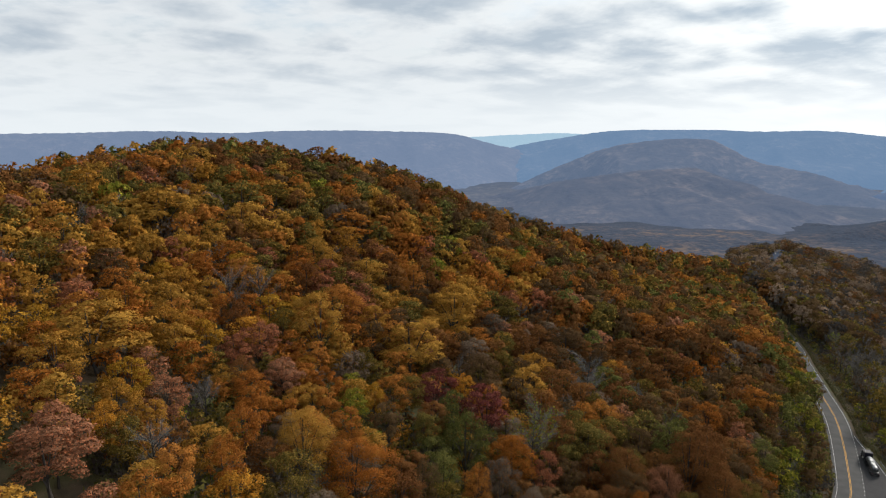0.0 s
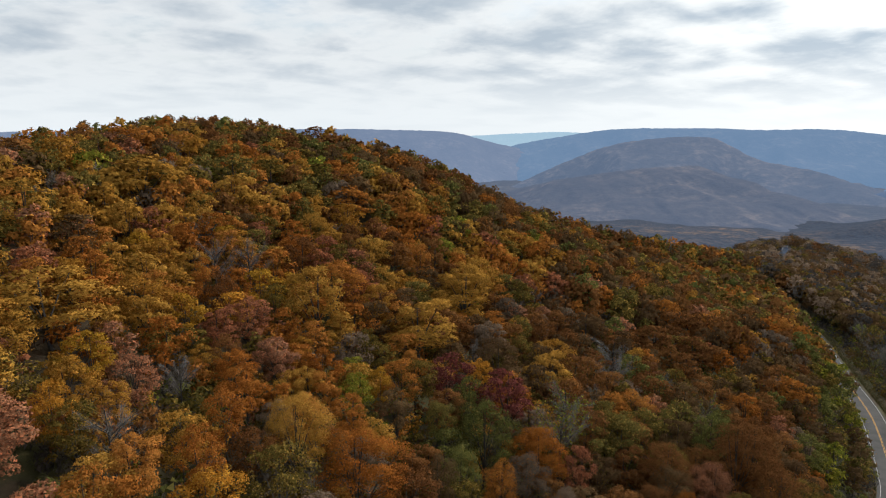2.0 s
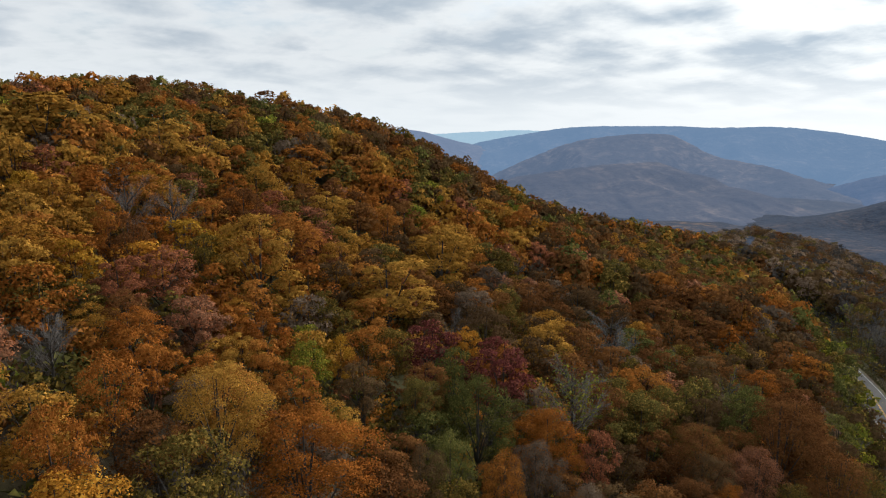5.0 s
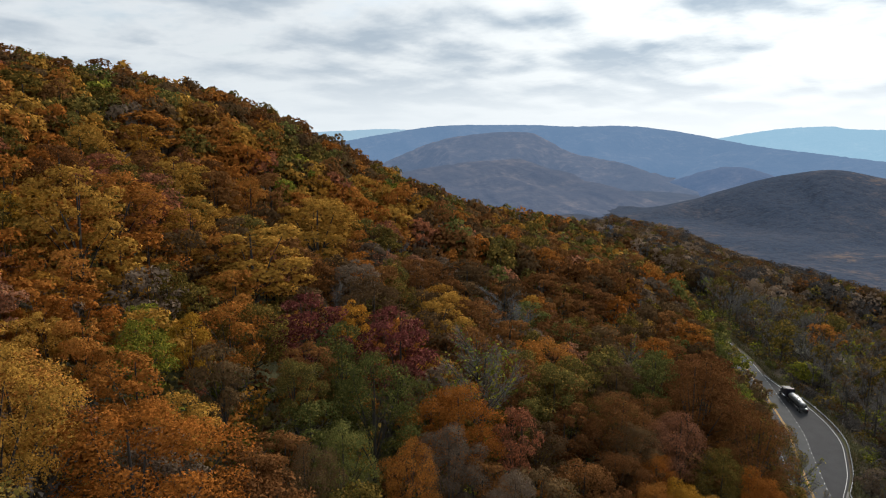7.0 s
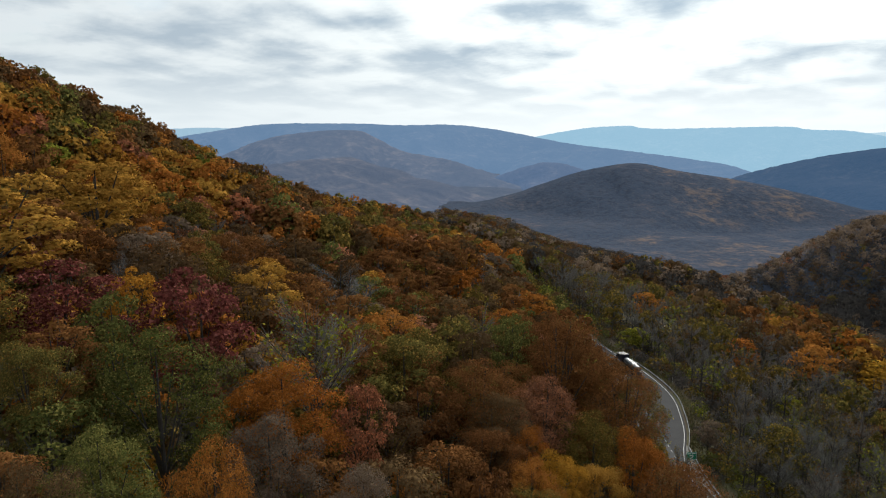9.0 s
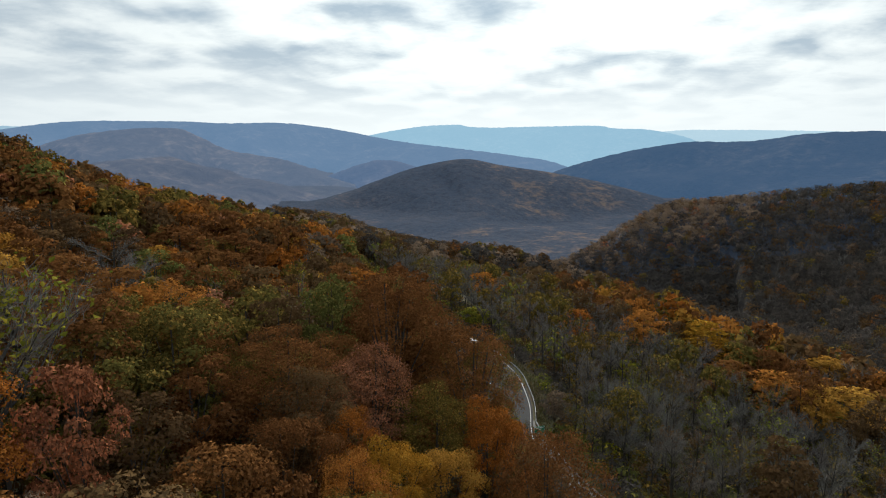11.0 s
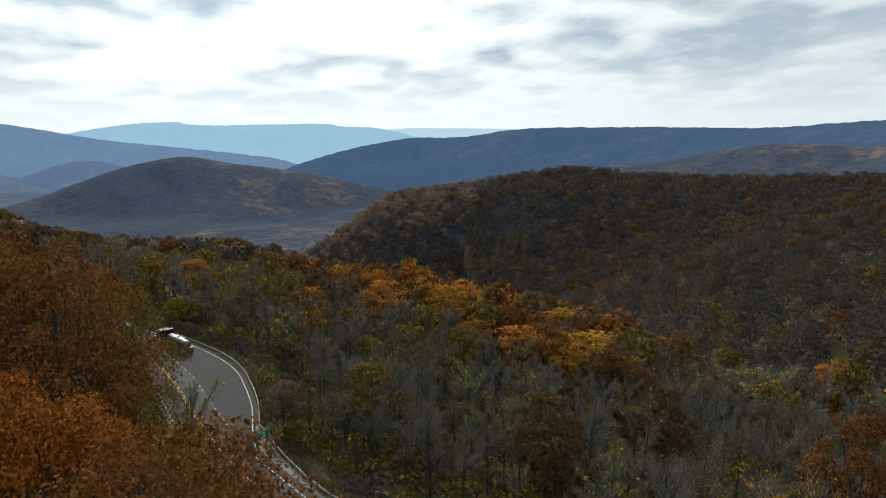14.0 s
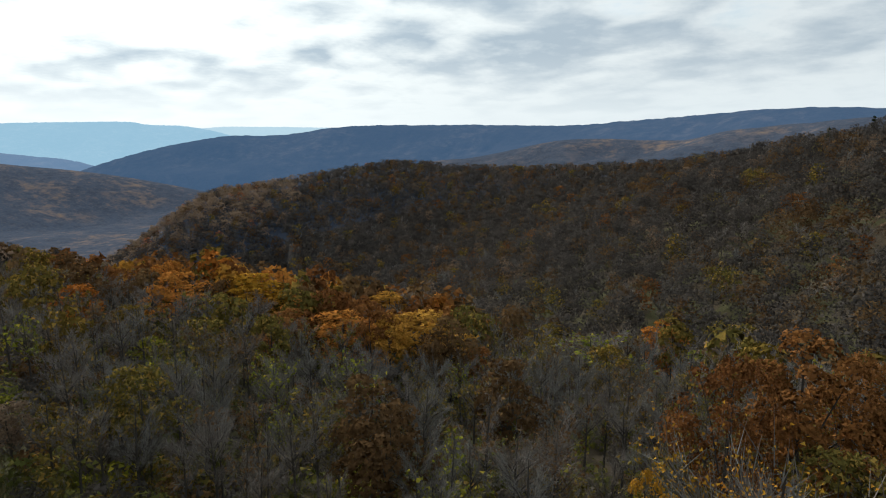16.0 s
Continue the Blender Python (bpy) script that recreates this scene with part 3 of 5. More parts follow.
ZONES = {
    "slope": (("gold", .23), ("orange", .20), ("olive", .20), ("rust", .14), ("salmon", .08), ("brown", .05), ("tan", .04), ("bare", .04), ("lime", .02)),
    # brighter leaf mix, standing in for sun on the left of the slope
    "sunlit_slope": (("gold", .34), ("orange", .28), ("salmon", .18), ("yellow", .08), ("olive", .06), ("bare", .06)),
    "foot": (("rust", .32), ("brown", .24), ("salmon", .07), ("orange", .07), ("olive", .13), ("green", .03), ("bare", .08), ("gold", .02), ("tan", .04)),
    "verge": (("thin_olive", .22), ("olive", .20), ("lime", .10), ("green", .12), ("brown", .16), ("bare", .20)),
    "knoll": (("rust", .42), ("brown", .26), ("olive", .32)),
    "dell": (("olive", .32), ("green", .12), ("rust", .30), ("orange", .10), ("gold", .04), ("brown", .08), ("tan", .04)),
    "nose": (("olive", .25), ("rust", .26), ("brown", .22), ("gold", .08), ("orange", .06), ("green", .09), ("bare", .04)),
    "bench": (("bare", .56), ("thin_olive", .19), ("thin_lime", .08), ("thin_brown", .10), ("olive", .05), ("brown", .02)),
    "brow": (("rust", .26), ("orange", .11), ("gold", .08), ("brown", .25), ("olive", .14), ("bare", .16)),
    # the pale leaves of the next two put sun patches into colour
    "sunlit_tip": (("straw", .72), ("salmon", .05), ("bare", .08), ("brown", .11), ("grey", .04)),
    "tail": (("grey", .30), ("brown", .30), ("rust", .06), ("straw", .24), ("olive", .10)),
    "ravine": (("grey", .62), ("bare", .16), ("tan", .03), ("brown", .14), ("rust", .015), ("olive", .035)),
}
NAMES = {"gold": ("hickory_tree", "golden-leaved hickory tree on the wooded hillside"), "orange": ("maple_tree", "orange-leaved maple tree among autumn woods"),
         "olive": ("oak_tree", "olive-brown oak tree turning in autumn"), "rust": ("red_oak_tree", "rust-red oak tree in full autumn colour"),
         "brown": ("brown_oak_tree", "dull brown oak tree with withered leaves"), "salmon": ("sassafras_tree", "salmon-pink leaved tree with thinning crown"),
         "maroon": ("ash_tree", "dark maroon round-crowned tree on the slope"), "green": ("green_oak_tree", "still green broad-crowned oak tree"),
         "lime": ("elm_tree", "yellow-green leaved tree in the woods"), "yellow": ("yellow_maple_tree", "bright yellow-orange maple tree below the hill"),
         "tan": ("tan_oak_tree", "pale tan oak tree with dry leaves"), "bare": ("bare_tree", "leafless grey tree with fine twigs"),
         "thin_olive": ("thin_oak_tree", "nearly bare grey tree with few olive leaves"), "thin_lime": ("thin_elm_tree", "nearly bare grey tree with few yellow-green leaves"),
         "thin_yellow": ("thin_maple_tree", "nearly bare tree hung with small yellow leaves"), "thin_brown": ("thin_red_tree", "nearly bare grey tree with reddish brown leaves")}
_made = {}


def variant(kind, lod, k):
    """One of a few shapes of a kind of tree at a grade of detail (0 finest)."""
    key = (kind if kind == "bare" or kind.startswith("thin") else "leafy", lod, k)
    if key not in _made:
        seed = 100 * lod + k + 1
        shape = dict(R=(4.6, 4.1, 5.1, 4.5, 3.7)[k % 5], H=(16, 17, 15.5, 14.5, 15)[k % 5], base=(.16, .22, .18, .12, .2)[k % 5])
        if key[0] == "leafy":
            n, size, quad = ((5800, 0.215, False), (1900, 0.39, False), (660, 0.66, False), (130, 1.5, False), (170, 0.88, False), (19000, 0.108, False), (360, 0.78, False), (330, 0.58, False))[lod]
            _made[key] = broadleaf(seed, n, size, quad, lobes=(30, 24, 16, 10, 9, 34, 12, 14)[lod], limbs=(8, 6, 3, 0, 0, 12, 2, 0)[lod], sides=(7, 5, 4, 3, 3, 8, 3, 3)[lod], **shape)
        else:
            n, w = ((1500, 0.016), (1150, 0.020), (420, 0.042), (150, 0.11), (64, 0.24), (1500, 0.016))[lod]
            c = 0 if key[0] == "bare" else ((420, 0.26), (230, 0.38), (90, 0.62), (34, 1.1), (14, 2.0), (2300, 0.085))[lod]
            _made[key] = bare(seed + 40, n, w, limbs=(13, 10, 7, 4, 2, 15)[lod], **(dict(count=c[0], size=c[1], quad=lod < 2) if c else {}))
    return _made[key]


def leaf_of(kind):
    return LEAF[kind.split("_")[-1]] if kind != "bare" else TWIG


def span_of(kind, lod, k):
    """Height and crown radius of a shape as it is built."""
    shape = variant(kind, lod, k)
    v = shape["crown" if "crown" in shape else "twigs"][0]
    return float(v[:, 2].max()), float(np.percentile(np.hypot(v[:, 0], v[:, 1]), 93))


def tree_thing(kind, k, x, y, z, turn, wide, tall, lod=1):
    """One tree that stands alone as a thing."""
    key = ("thing", kind, k, lod)
    m = pose(x, y, z, 0, 0, turn) @ Matrix.Diagonal((wide, wide, tall, 1))
    if key not in _made:
        shape = variant(kind, lod, k)
        name, label = NAMES[kind]
        root = tagged(new(name), label, "tree", group=label.split(" ")[0] + " trees")
        child(new("trunk", mesh_of("trunk", *shape["trunk"], [BARK])), root)
        if "twigs" in shape:
            child(new("branchwork", mesh_of("branchwork", *shape["twigs"], [TWIG])), root)
        if "crown" in shape:
            v, t, *swell = shape["crown"]
            child(new("crown", mesh_of("crown", v, t, [leaf_of(kind)], puff=swell[0] if swell else None)), root)
        _made[key] = root
        root.matrix_basis = m
        return root
    ob = copy_thing(_made[key], pose(0, 0, 0))
    ob.matrix_basis = m
    return ob


def woods(name, label, entries, lod):
    """Many trees as one mesh. entries: kind, variant, x, y, z, turn in radians, scale."""
    mats = [BARK, TWIG] + [LEAF[k] for k in LEAF]
    slot = {k: i + 2 for i, k in enumerate(LEAF)}
    V, T, I, C, S, o = [], [], [], [], [], 0
    for kind, k, x, y, z, turn, scale in entries:
        shape = variant(kind, lod, k)
        c, s_ = math.cos(turn) * scale, math.sin(turn) * scale
        rot = np.array([[c, s_, 0], [-s_, c, 0], [0, 0, scale]])
        tone = hashed(np.array([int(x * 10)]), np.array([int(y * 10)]), 5)[0]
        for piece, (v, t, *swell) in shape.items():
            if piece == "trunk" and lod > 3:
                continue
            V.append(v @ rot + (x, y, z))
            T.append(t + o)
            o += len(v)
            I.append(np.full(len(t), 0 if piece == "trunk" else 1 if piece == "twigs" else slot[kind.split("_")[-1]]))
            C.append(np.full(len(v), tone))
            S.append(swell[0] @ (rot / scale) if swell else np.zeros(v.shape))
    ob = new(name, mesh_of(name, np.vstack(V), np.vstack(T), mats, np.concatenate(I), np.concatenate(C), puff=np.vstack(S)))
    tagged(ob, label, "woods", kind="stuff")


# trees that stand out, kind by kind: x, y, height, radius of the crown
MARKED = defaultdict(list)
MARKED["bare"] += [
    (-40, 136, 15.7, 3.6), (-45, 131, 15.3, 3.8), (100, 92, 11.5, 3.0), (126, 96, 14.1, 4.0), (40, 168, 13.6, 5.5), (37, 156, 12.7, 4.7), (-37, 93, 9.9, 2.4),
    (-37, 76, 11.8, 3.1),
]
MARKED["brown"] += [
    (61, 121, 15.8, 4.6), (65, 137, 11.8, 4.2), (-3, 95, 12.6, 2.5), (-10, 106, 11.7, 2.5), (36, 179, 13.9, 5.6), (79, 227, 14.1, 5.7), (41, 125, 14.2, 3.1),
    (-65, 121, 12.2, 3.5), (61, 386, 15.7, 8.0), (49, 215, 14.1, 8.0), (8, 134, 14.7, 4.7),
]
MARKED["gold"] += [
    (-7, 134, 15.7, 7.0), (-26, 127, 17.1, 5.6), (3, 174, 17.2, 6.0), (8, 185, 16.3, 5.8), (23, 152, 12.9, 4.4), (41, 102, 13.3, 2.7), (165, 102, 15.4, 8.5),
    (201, 116, 11.7, 8.2), (220, 117, 13.3, 7.2), (-71, 183, 12.6, 3.6), (-57, 156, 14.2, 3.5), (-34, 168, 14.4, 4.6), (-16, 140, 13.7, 4.2), (-21, 89, 14.1, 4.7),
    (19, 139, 13.8, 4.4), (-95, 169, 14.5, 6.5), (-70, 159, 16.9, 8.0), (-76, 125, 14.4, 6.1), (-63, 136, 14.0, 3.3), (-54, 172, 15.6, 6.6),
]
MARKED["gold"] += [
    (-29, 186, 14.6, 5.4), (-20, 167, 15.2, 4.9), (-54, 95, 12.4, 7.1), (-48, 107, 11.5, 4.8), (-55, 85, 10.5, 4.3), (2, 161, 18.1, 8.0), (76, 305, 15.8, 8.0),
    (-88, 230, 14.6, 6.5),
]
MARKED["green"] += [
    (48, 126, 17.3, 3.4), (4, 108, 15.9, 5.2), (2, 116, 13.6, 3.1), (0, 99, 12.8, 2.6), (53, 133, 15.8, 3.5), (81, 149, 12.0, 3.8),
]
MARKED["lime"] += [
    (-18, 116, 7.9, 3.0), (151, 199, 9.2, 4.2), (203, 130, 10.2, 4.3), (153, 149, 8.0, 2.6), (-16, 106, 10.8, 2.5),
]
MARKED["maroon"] += [
    (-1, 122, 12.9, 4.4), (8, 116, 17.7, 4.2),
]
MARKED["olive"] += [
    (60, 115, 15.8, 3.6), (7, 229, 13.1, 6.3), (16, 160, 14.0, 3.2), (-3, 108, 12.3, 2.5), (296, 66, 15.0, 7.3), (163, 159, 10.5, 4.3), (-61, 192, 15.1, 7.2),
    (-53, 202, 14.5, 6.4), (-42, 194, 13.4, 4.8), (-32, 123, 12.2, 2.9), (-16, 123, 11.2, 2.3), (-21, 79, 14.1, 4.3), (15, 148, 12.8, 3.2), (-74, 114, 12.0, 5.0),
    (-51, 229, 14.7, 6.6), (-41, 219, 14.5, 6.3), (17, 219, 12.4, 6.4), (36, 236, 12.9, 5.8), (106, 241, 13.4, 4.8),
]
MARKED["orange"] += [
    (47, 103, 16.5, 2.9), (37, 138, 11.7, 4.3), (-13, 87, 15.5, 5.8), (25, 210, 11.7, 6.0), (180, 158, 15.6, 7.5), (186, 52, 17.6, 5.0), (92, 178, 12.3, 4.4),
    (36, 107, 12.7, 2.5), (32, 101, 13.3, 2.7), (169, 174, 12.4, 6.6), (165, 116, 14.2, 7.5), (189, 229, 14.0, 7.6), (323, 95, 16.1, 8.5), (-30, 200, 15.2, 7.2),
    (-15, 202, 14.3, 5.2), (-9, 178, 15.3, 3.9), (-44, 123, 12.2, 2.4), (-24, 139, 15.5, 6.3), (-29, 94, 11.5, 2.8), (-20, 104, 10.3, 2.1),
]
MARKED["orange"] += [
    (13, 107, 15.5, 4.1), (6, 99, 13.9, 2.8), (-21, 211, 12.9, 4.1), (-21, 109, 10.5, 2.8), (-29, 87, 12.0, 2.7), (-29, 78, 12.4, 2.5), (-33, 72, 12.5, 3.0),
    (-33, 65, 12.8, 3.8), (123, 387, 15.8, 8.0), (79, 210, 14.5, 6.3), (70, 159, 12.2, 4.1), (-99, 211, 15.0, 7.0),
]
MARKED["rust"] += [
    (54, 123, 20.8, 5.0), (45, 96, 18.8, 5.0), (35, 114, 14.8, 4.6), (106, 66, 23.6, 5.0), (111, 56, 24.2, 6.4), (50, 118, 20.6, 6.0), (54, 112, 18.7, 5.0),
    (121, 47, 22.3, 5.0), (58, 128, 17.7, 4.4), (70, 129, 10.6, 4.0), (72, 145, 10.1, 5.0), (-5, 186, 15.6, 4.5), (22, 164, 14.1, 3.9), (57, 187, 13.4, 5.3),
    (132, 310, 15.7, 8.0), (68, 184, 13.7, 6.2), (26, 99, 13.8, 2.8), (204, 187, 12.8, 4.8), (165, 128, 13.1, 5.7), (160, 91, 11.9, 3.3),
]
MARKED["rust"] += [
    (-58, 245, 15.1, 7.2), (-33, 148, 14.7, 4.3), (-5, 262, 15.1, 7.2), (-40, 119, 12.2, 2.7), (-34, 103, 9.9, 2.5), (66, 248, 15.2, 7.3), (62, 175, 12.4, 4.2),
    (-107, 170, 13.5, 4.9), (88, 395, 15.5, 8.0), (66, 201, 14.1, 6.0), (-75, 257, 15.2, 7.3), (-55, 277, 15.7, 7.9),
]
# (-37, 108) to (-28, 106): rust crowns given lighter leaves as if sunlit
MARKED["salmon"] += [
    (19, 107, 14.2, 2.8), (-37, 108, 10.4, 2.9), (-34, 113, 11.8, 3.8), (-28, 106, 10.8, 3.2), (43, 113, 15.2, 4.4), (-44, 66, 12.4, 4.4),
]
MARKED["tan"] += [
    (114, 143, 8.4, 3.0), (7, 145, 13.8, 4.0), (10, 101, 14.7, 3.2), (15, 98, 13.6, 2.7),
]
MARKED["thin_brown"] += [
    (118, 88, 15.4, 4.5), (109, 81, 15.2, 3.8),
]
MARKED["thin_lime"] += [
    (17, 113, 18.4, 4.8), (85, 134, 14.8, 3.6), (20, 123, 15.1, 4.4), (55, 144, 14.4, 2.9), (180, 206, 10.3, 6.4), (120, 113, 10.7, 2.5), (167, 69, 15.3, 7.6),
    (128, 109, 11.2, 2.4),
]
MARKED["thin_olive"] += [
    (84, 127, 12.7, 3.0),
]
MARKED["thin_yellow"] += [
    (72.5, 76, 23, 4.8), (76, 71.5, 24, 4.8),
]
MARKED["yellow"] += [
    (98, 74, 14.5, 2.4), (4, 125, 12.9, 2.6), (186, 142, 15.8, 8.1), (37, 103, 12.9, 2.6), (-13, 112, 10.5, 2.1), (-46, 88, 9.8, 3.1), (-43, 76, 10.4, 2.3),
]


def scatter(x0, x1, y0, y1, step, seed):
    rg = np.random.default_rng(seed)
    gx, gy = np.meshgrid(np.arange(x0, x1, step), np.arange(y0, y1, step * 0.866))
    gx = gx + (np.arange(gx.shape[0]) % 2)[:, None] * step * 0.5
    n = gx.size
    return gx.ravel() + rg.uniform(-0.36, 0.36, n) * step, gy.ravel() + rg.uniform(-0.36, 0.36, n) * step, rg


def choose(zone, u):
    for kind, w in ZONES[zone]:
        u -= w
        if u <= 0:
            return kind
    return ZONES[zone][0][0]


def near_way(x, y):
    """A belt of the slope that is seen from close by."""
    return min(math.hypot(x + 22, y - 84), math.hypot(x - 6, y - 100), math.hypot(x - 36, y - 106), math.hypot(x - 70, y - 84)) < 25


def on_knoll(x, y):
    return math.hypot(x - 46, y - 103) < 20 or math.hypot(x - 74, y - 74) < 6


def capped(scale, d, y, z, kind=""):
    """Trees by the road are capped to fit the camera's view of it; the cap rises with the slope."""
    if 0 < d < (48 if y < 215 else 24) and y < 330 and kind not in ("thin_lime", "thin_yellow"):
        return max(min(scale, ((13.5 if y < 135 else 12.5 if y < 185 else 10.5) + 0.68 * d + (min(max((d - 20) / 15, 0), 1) * 3.0 if y > 135 else 0) - z) / 16.5), 0.35)
    return scale


def plant():
    x, y, rg = scatter(-240, 440, -150, 600, 6.0, 11)
    d, at = nearest(x, y, ROAD)
    s = np.interp(at, np.arange(len(ROAD)), ROAD_S)
    keep = (d > np.where(y > 320, 6.5, 8.0)) | (d < -(right_edge(s) + np.where(y > 320, 3.5, 7.5))) 
    keep &= np.where(d > 0, (x > -0.80 * np.maximum(y, 50) - 25) & (d < 250) & (y > -70) & (y < 560) & (np.hypot(x - 48, y - 84) > 11), (d > np.where(y < 230, -135, -250)) & (y > 70 - 0.75 * (x - 50)))
    stand = np.array([m for kind in MARKED for m in MARKED[kind]], float)
    for mx, my, mh, mr in stand:
        keep &= np.hypot(x - mx, y - my) > 0.7 * mr + 1.2
    keep &= (d < 0) | (d > 30) | (x < 58) | (y > 150)
    keep &= (np.abs(d) > 16) | (y < 455) | (y > 535)
    keep &= (x < 52) | (x > 78) | (y < 86) | (y > 114)  # kept clear so that road and sign show in the camera's view
    x, y, d = x[keep], y[keep], d[keep]
    z = land(x, y)
    patch = value_noise(x / 38, y / 38, 77, 3)
    # the canopy keeps the height of the marked trees round about
    w = np.exp(-((x[:, None] - stand[:, 0]) ** 2 + (y[:, None] - stand[:, 1]) ** 2) / (2 * 11.0 ** 2))
    roof = ((w * stand[:, 2]).sum(1) + 0.3 * 14.5) / (w.sum(1) + 0.3)
    lots = {2: [], 3: []}
    things = []
    for i in range(len(x)):
        if d[i] > 0:
            zone = "knoll" if 20 < x[i] < 66 and 90 < y[i] < 134 else "dell" if -12 < x[i] < 34 and 92 < y[i] < 130 else "nose" if y[i] > 235 else "verge" if d[i] < 21 and y[i] > 130 else "foot" if d[i] < 95 else "sunlit_slope" if x[i] < -26 and y[i] < 150 else "slope"
        else:
            zone = "tail" if y[i] > 300 else "brow" if d[i] < -66 and y[i] > 95 and rg.uniform() < 0.75 else "bench"
        u = (rg.uniform() + 0.35 * patch[i]) % 1.0
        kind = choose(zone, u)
        scale = rg.uniform(0.78, 1.18) * (0.98 if zone == "bench" else 1.0)
        if d[i] > 0:
            scale = roof[i] / 16.0 * rg.uniform(0.78, 0.98)
        if y[i] > 200 and d[i] > 0:
            scale = np.interp(x[i], (-60, -20), (0.92, 1.14)) + (scale - 0.88) * 0.5
        scale = capped(scale, d[i], y[i], z[i])
        row = (kind, int(rg.integers(0, 5)), x[i], y[i], z[i] - 0.1, rg.uniform(0, 6.283), scale)
        far = math.hypot(x[i] - 15, y[i] - 105)
        fine = near_way(x[i], y[i]) and d[i] > 0
        if d[i] > 0 and far < 84:
            things.append((*row[:6], scale * 1.15, scale, 5 if on_knoll(x[i], y[i]) else 0 if fine else 1))
        elif d[i] < 0 and math.hypot(x[i] - 118, y[i] - 92) < 54:
            things.append((*row, scale, 1))
        else:
            lots[2 if far < 175 or (-70 < d[i] < 0 and y[i] < 330) else 3].append(row)
    for kind in MARKED:
        for mx, my, tall, wide in MARKED[kind]:
            mz = float(land(np.array([mx]), np.array([my]))[0])
            k = int(rg.integers(0, 5))
            lod = 5 if on_knoll(mx, my) or math.hypot(mx + 12, my - 88) < 12 or math.hypot(mx - 5, my - 104) < 12 else 0 if math.hypot(mx - 15, my - 105) < 80 or math.hypot(mx - 108, my - 62) < 20 else 1
            h, r = span_of(kind, lod, k)
            things.append((kind, k, mx, my, mz - 0.1, rg.uniform(0, 6.283), wide / r, tall / h, lod))
    for kind, k, tx, ty, tz, turn, wide, tall, lod in things:
        tree_thing(kind, k, tx, ty, tz, math.degrees(turn), wide, tall, lod)
    ux, uy, ug = scatter(-130, 110, 45, 200, 4.6, 57)
    ud = nearest(ux, uy, ROAD)[0]
    hold = (ud > 14) & (np.hypot(ux - 15, uy - 105) < 105) & (uy > 104 + 0.25 * np.maximum(ux - 20, 0) - 0.9 * np.maximum(-8 - ux, 0))
    ux, uy, ud = ux[hold], uy[hold], ud[hold]
    uz = land(ux, uy)
    low = [(choose("dell" if ud[i] < 80 else "slope", ug.uniform()), int(ug.integers(0, 5)), ux[i], uy[i], uz[i] - 0.1, ug.uniform(0, 6.283), ug.uniform(0.28, 0.5)) for i in range(len(ux))]
    woods("understorey", "young autumn trees and saplings beneath the canopy", [e for e in low if e[0] != "bare"], 6)
    woods("hillside_woods", "mixed autumn woods covering the hillside", lots[2], 2)
    woods("outer_woods", "mixed autumn woods on hill and bench", lots[3], 3)


def plant_far():
    x, y, rg = scatter(190, 1010, -330, 1000, 8.6, 23)
    cd, ca = nearest(x, y, CREST_LINE["near"])
    sd = np.abs(nearest(x, y, CREST_LINE["shoulder"])[0])
    inner = np.sign(nearest(np.array([560.0]), np.array([150.0]), CREST_LINE["near"])[0][0])
    # the side that looks at the ravine with a little over the crest, and the low shoulder north of it
    keep = (np.abs(cd) < 400) & (cd * inner > -32) | (sd < 190)
    rd = nearest(x, y, ROAD)[0]
    tail = (y > 440) & (np.abs(rd) < 170) & (rd < 60)
    keep |= tail
    keep &= np.abs(rd) > np.where((y > 760) & (y < 850) | (y > 455) & (y < 535), 16, 6)
    keep &= tail & ((y > 600) | (rd < -200) | (x > 440)) | (rd < np.where(y < 230, -140, np.where(y < 330, -90, -60)))
    keep &= (x - 50) * 0.75 > -(y - 86) - 30
    x, y, rd = x[keep], y[keep], rd[keep]
    h = land(x, y)
    lots = {2: [], 3: [], 4: [], 7: []}
    for i in range(len(x)):
        # paler leaves gather at the ridge tip in place of sun on it
        tip = min(max((x[i] - 740) / 90, 0), 1) * min(max((y[i] - 340) / 90, 0), 1)
        kind = choose("sunlit_tip" if rg.uniform() < tip and y[i] < 720 else "tail" if rd[i] > -200 and y[i] > 420 else "ravine", rg.uniform())
        far = math.hypot(x[i] - 50, y[i] - 86)
        lod = 2 if far < 260 and kind == "bare" else (3 if kind == "bare" else 7) if far < 480 else 4
        lots[lod].append((kind, int(rg.integers(0, 5)), x[i], y[i], h[i] - 3.0, rg.uniform(0, 6.283), rg.uniform(1.05, 1.45)))
    for lod in (2, 3, 7, 4):
        woods("ravine_woods", "bare and tan woods on the ridge across the ravine", lots[lod], lod)


def make_spruces():
    shape = spruce(5)
    first = None
    for x, y, sc in ((477, -112, 0.85), (467, -132, 1.0), (472, -122, 0.6), (458, -140, 0.75), (930, 252, 0.8), (838, 30, 0.75), (930, 290, 0.6)):
        m = pose(x, y, float(land(np.array([float(x)]), np.array([float(y)]))[0]) + 2.0 - 2.5, 0, 0, x * 7 % 360) @ Matrix.Scale(sc * 1.5, 4)
        if first is None:
            first = tagged(new("spruce_tree"), "dark evergreen tree on the ridge crest", "tree", group="evergreen trees")
            child(new("trunk", mesh_of("trunk", *shape["trunk"], [BARK])), first)
            child(new("crown", mesh_of("crown", *shape["crown"], [LEAF["spruce"]])), first)
            first.matrix_basis = m
        else:
            copy_thing(first, pose(0, 0, 0)).matrix_basis = m


make_spruces()
plant()
plant_far()

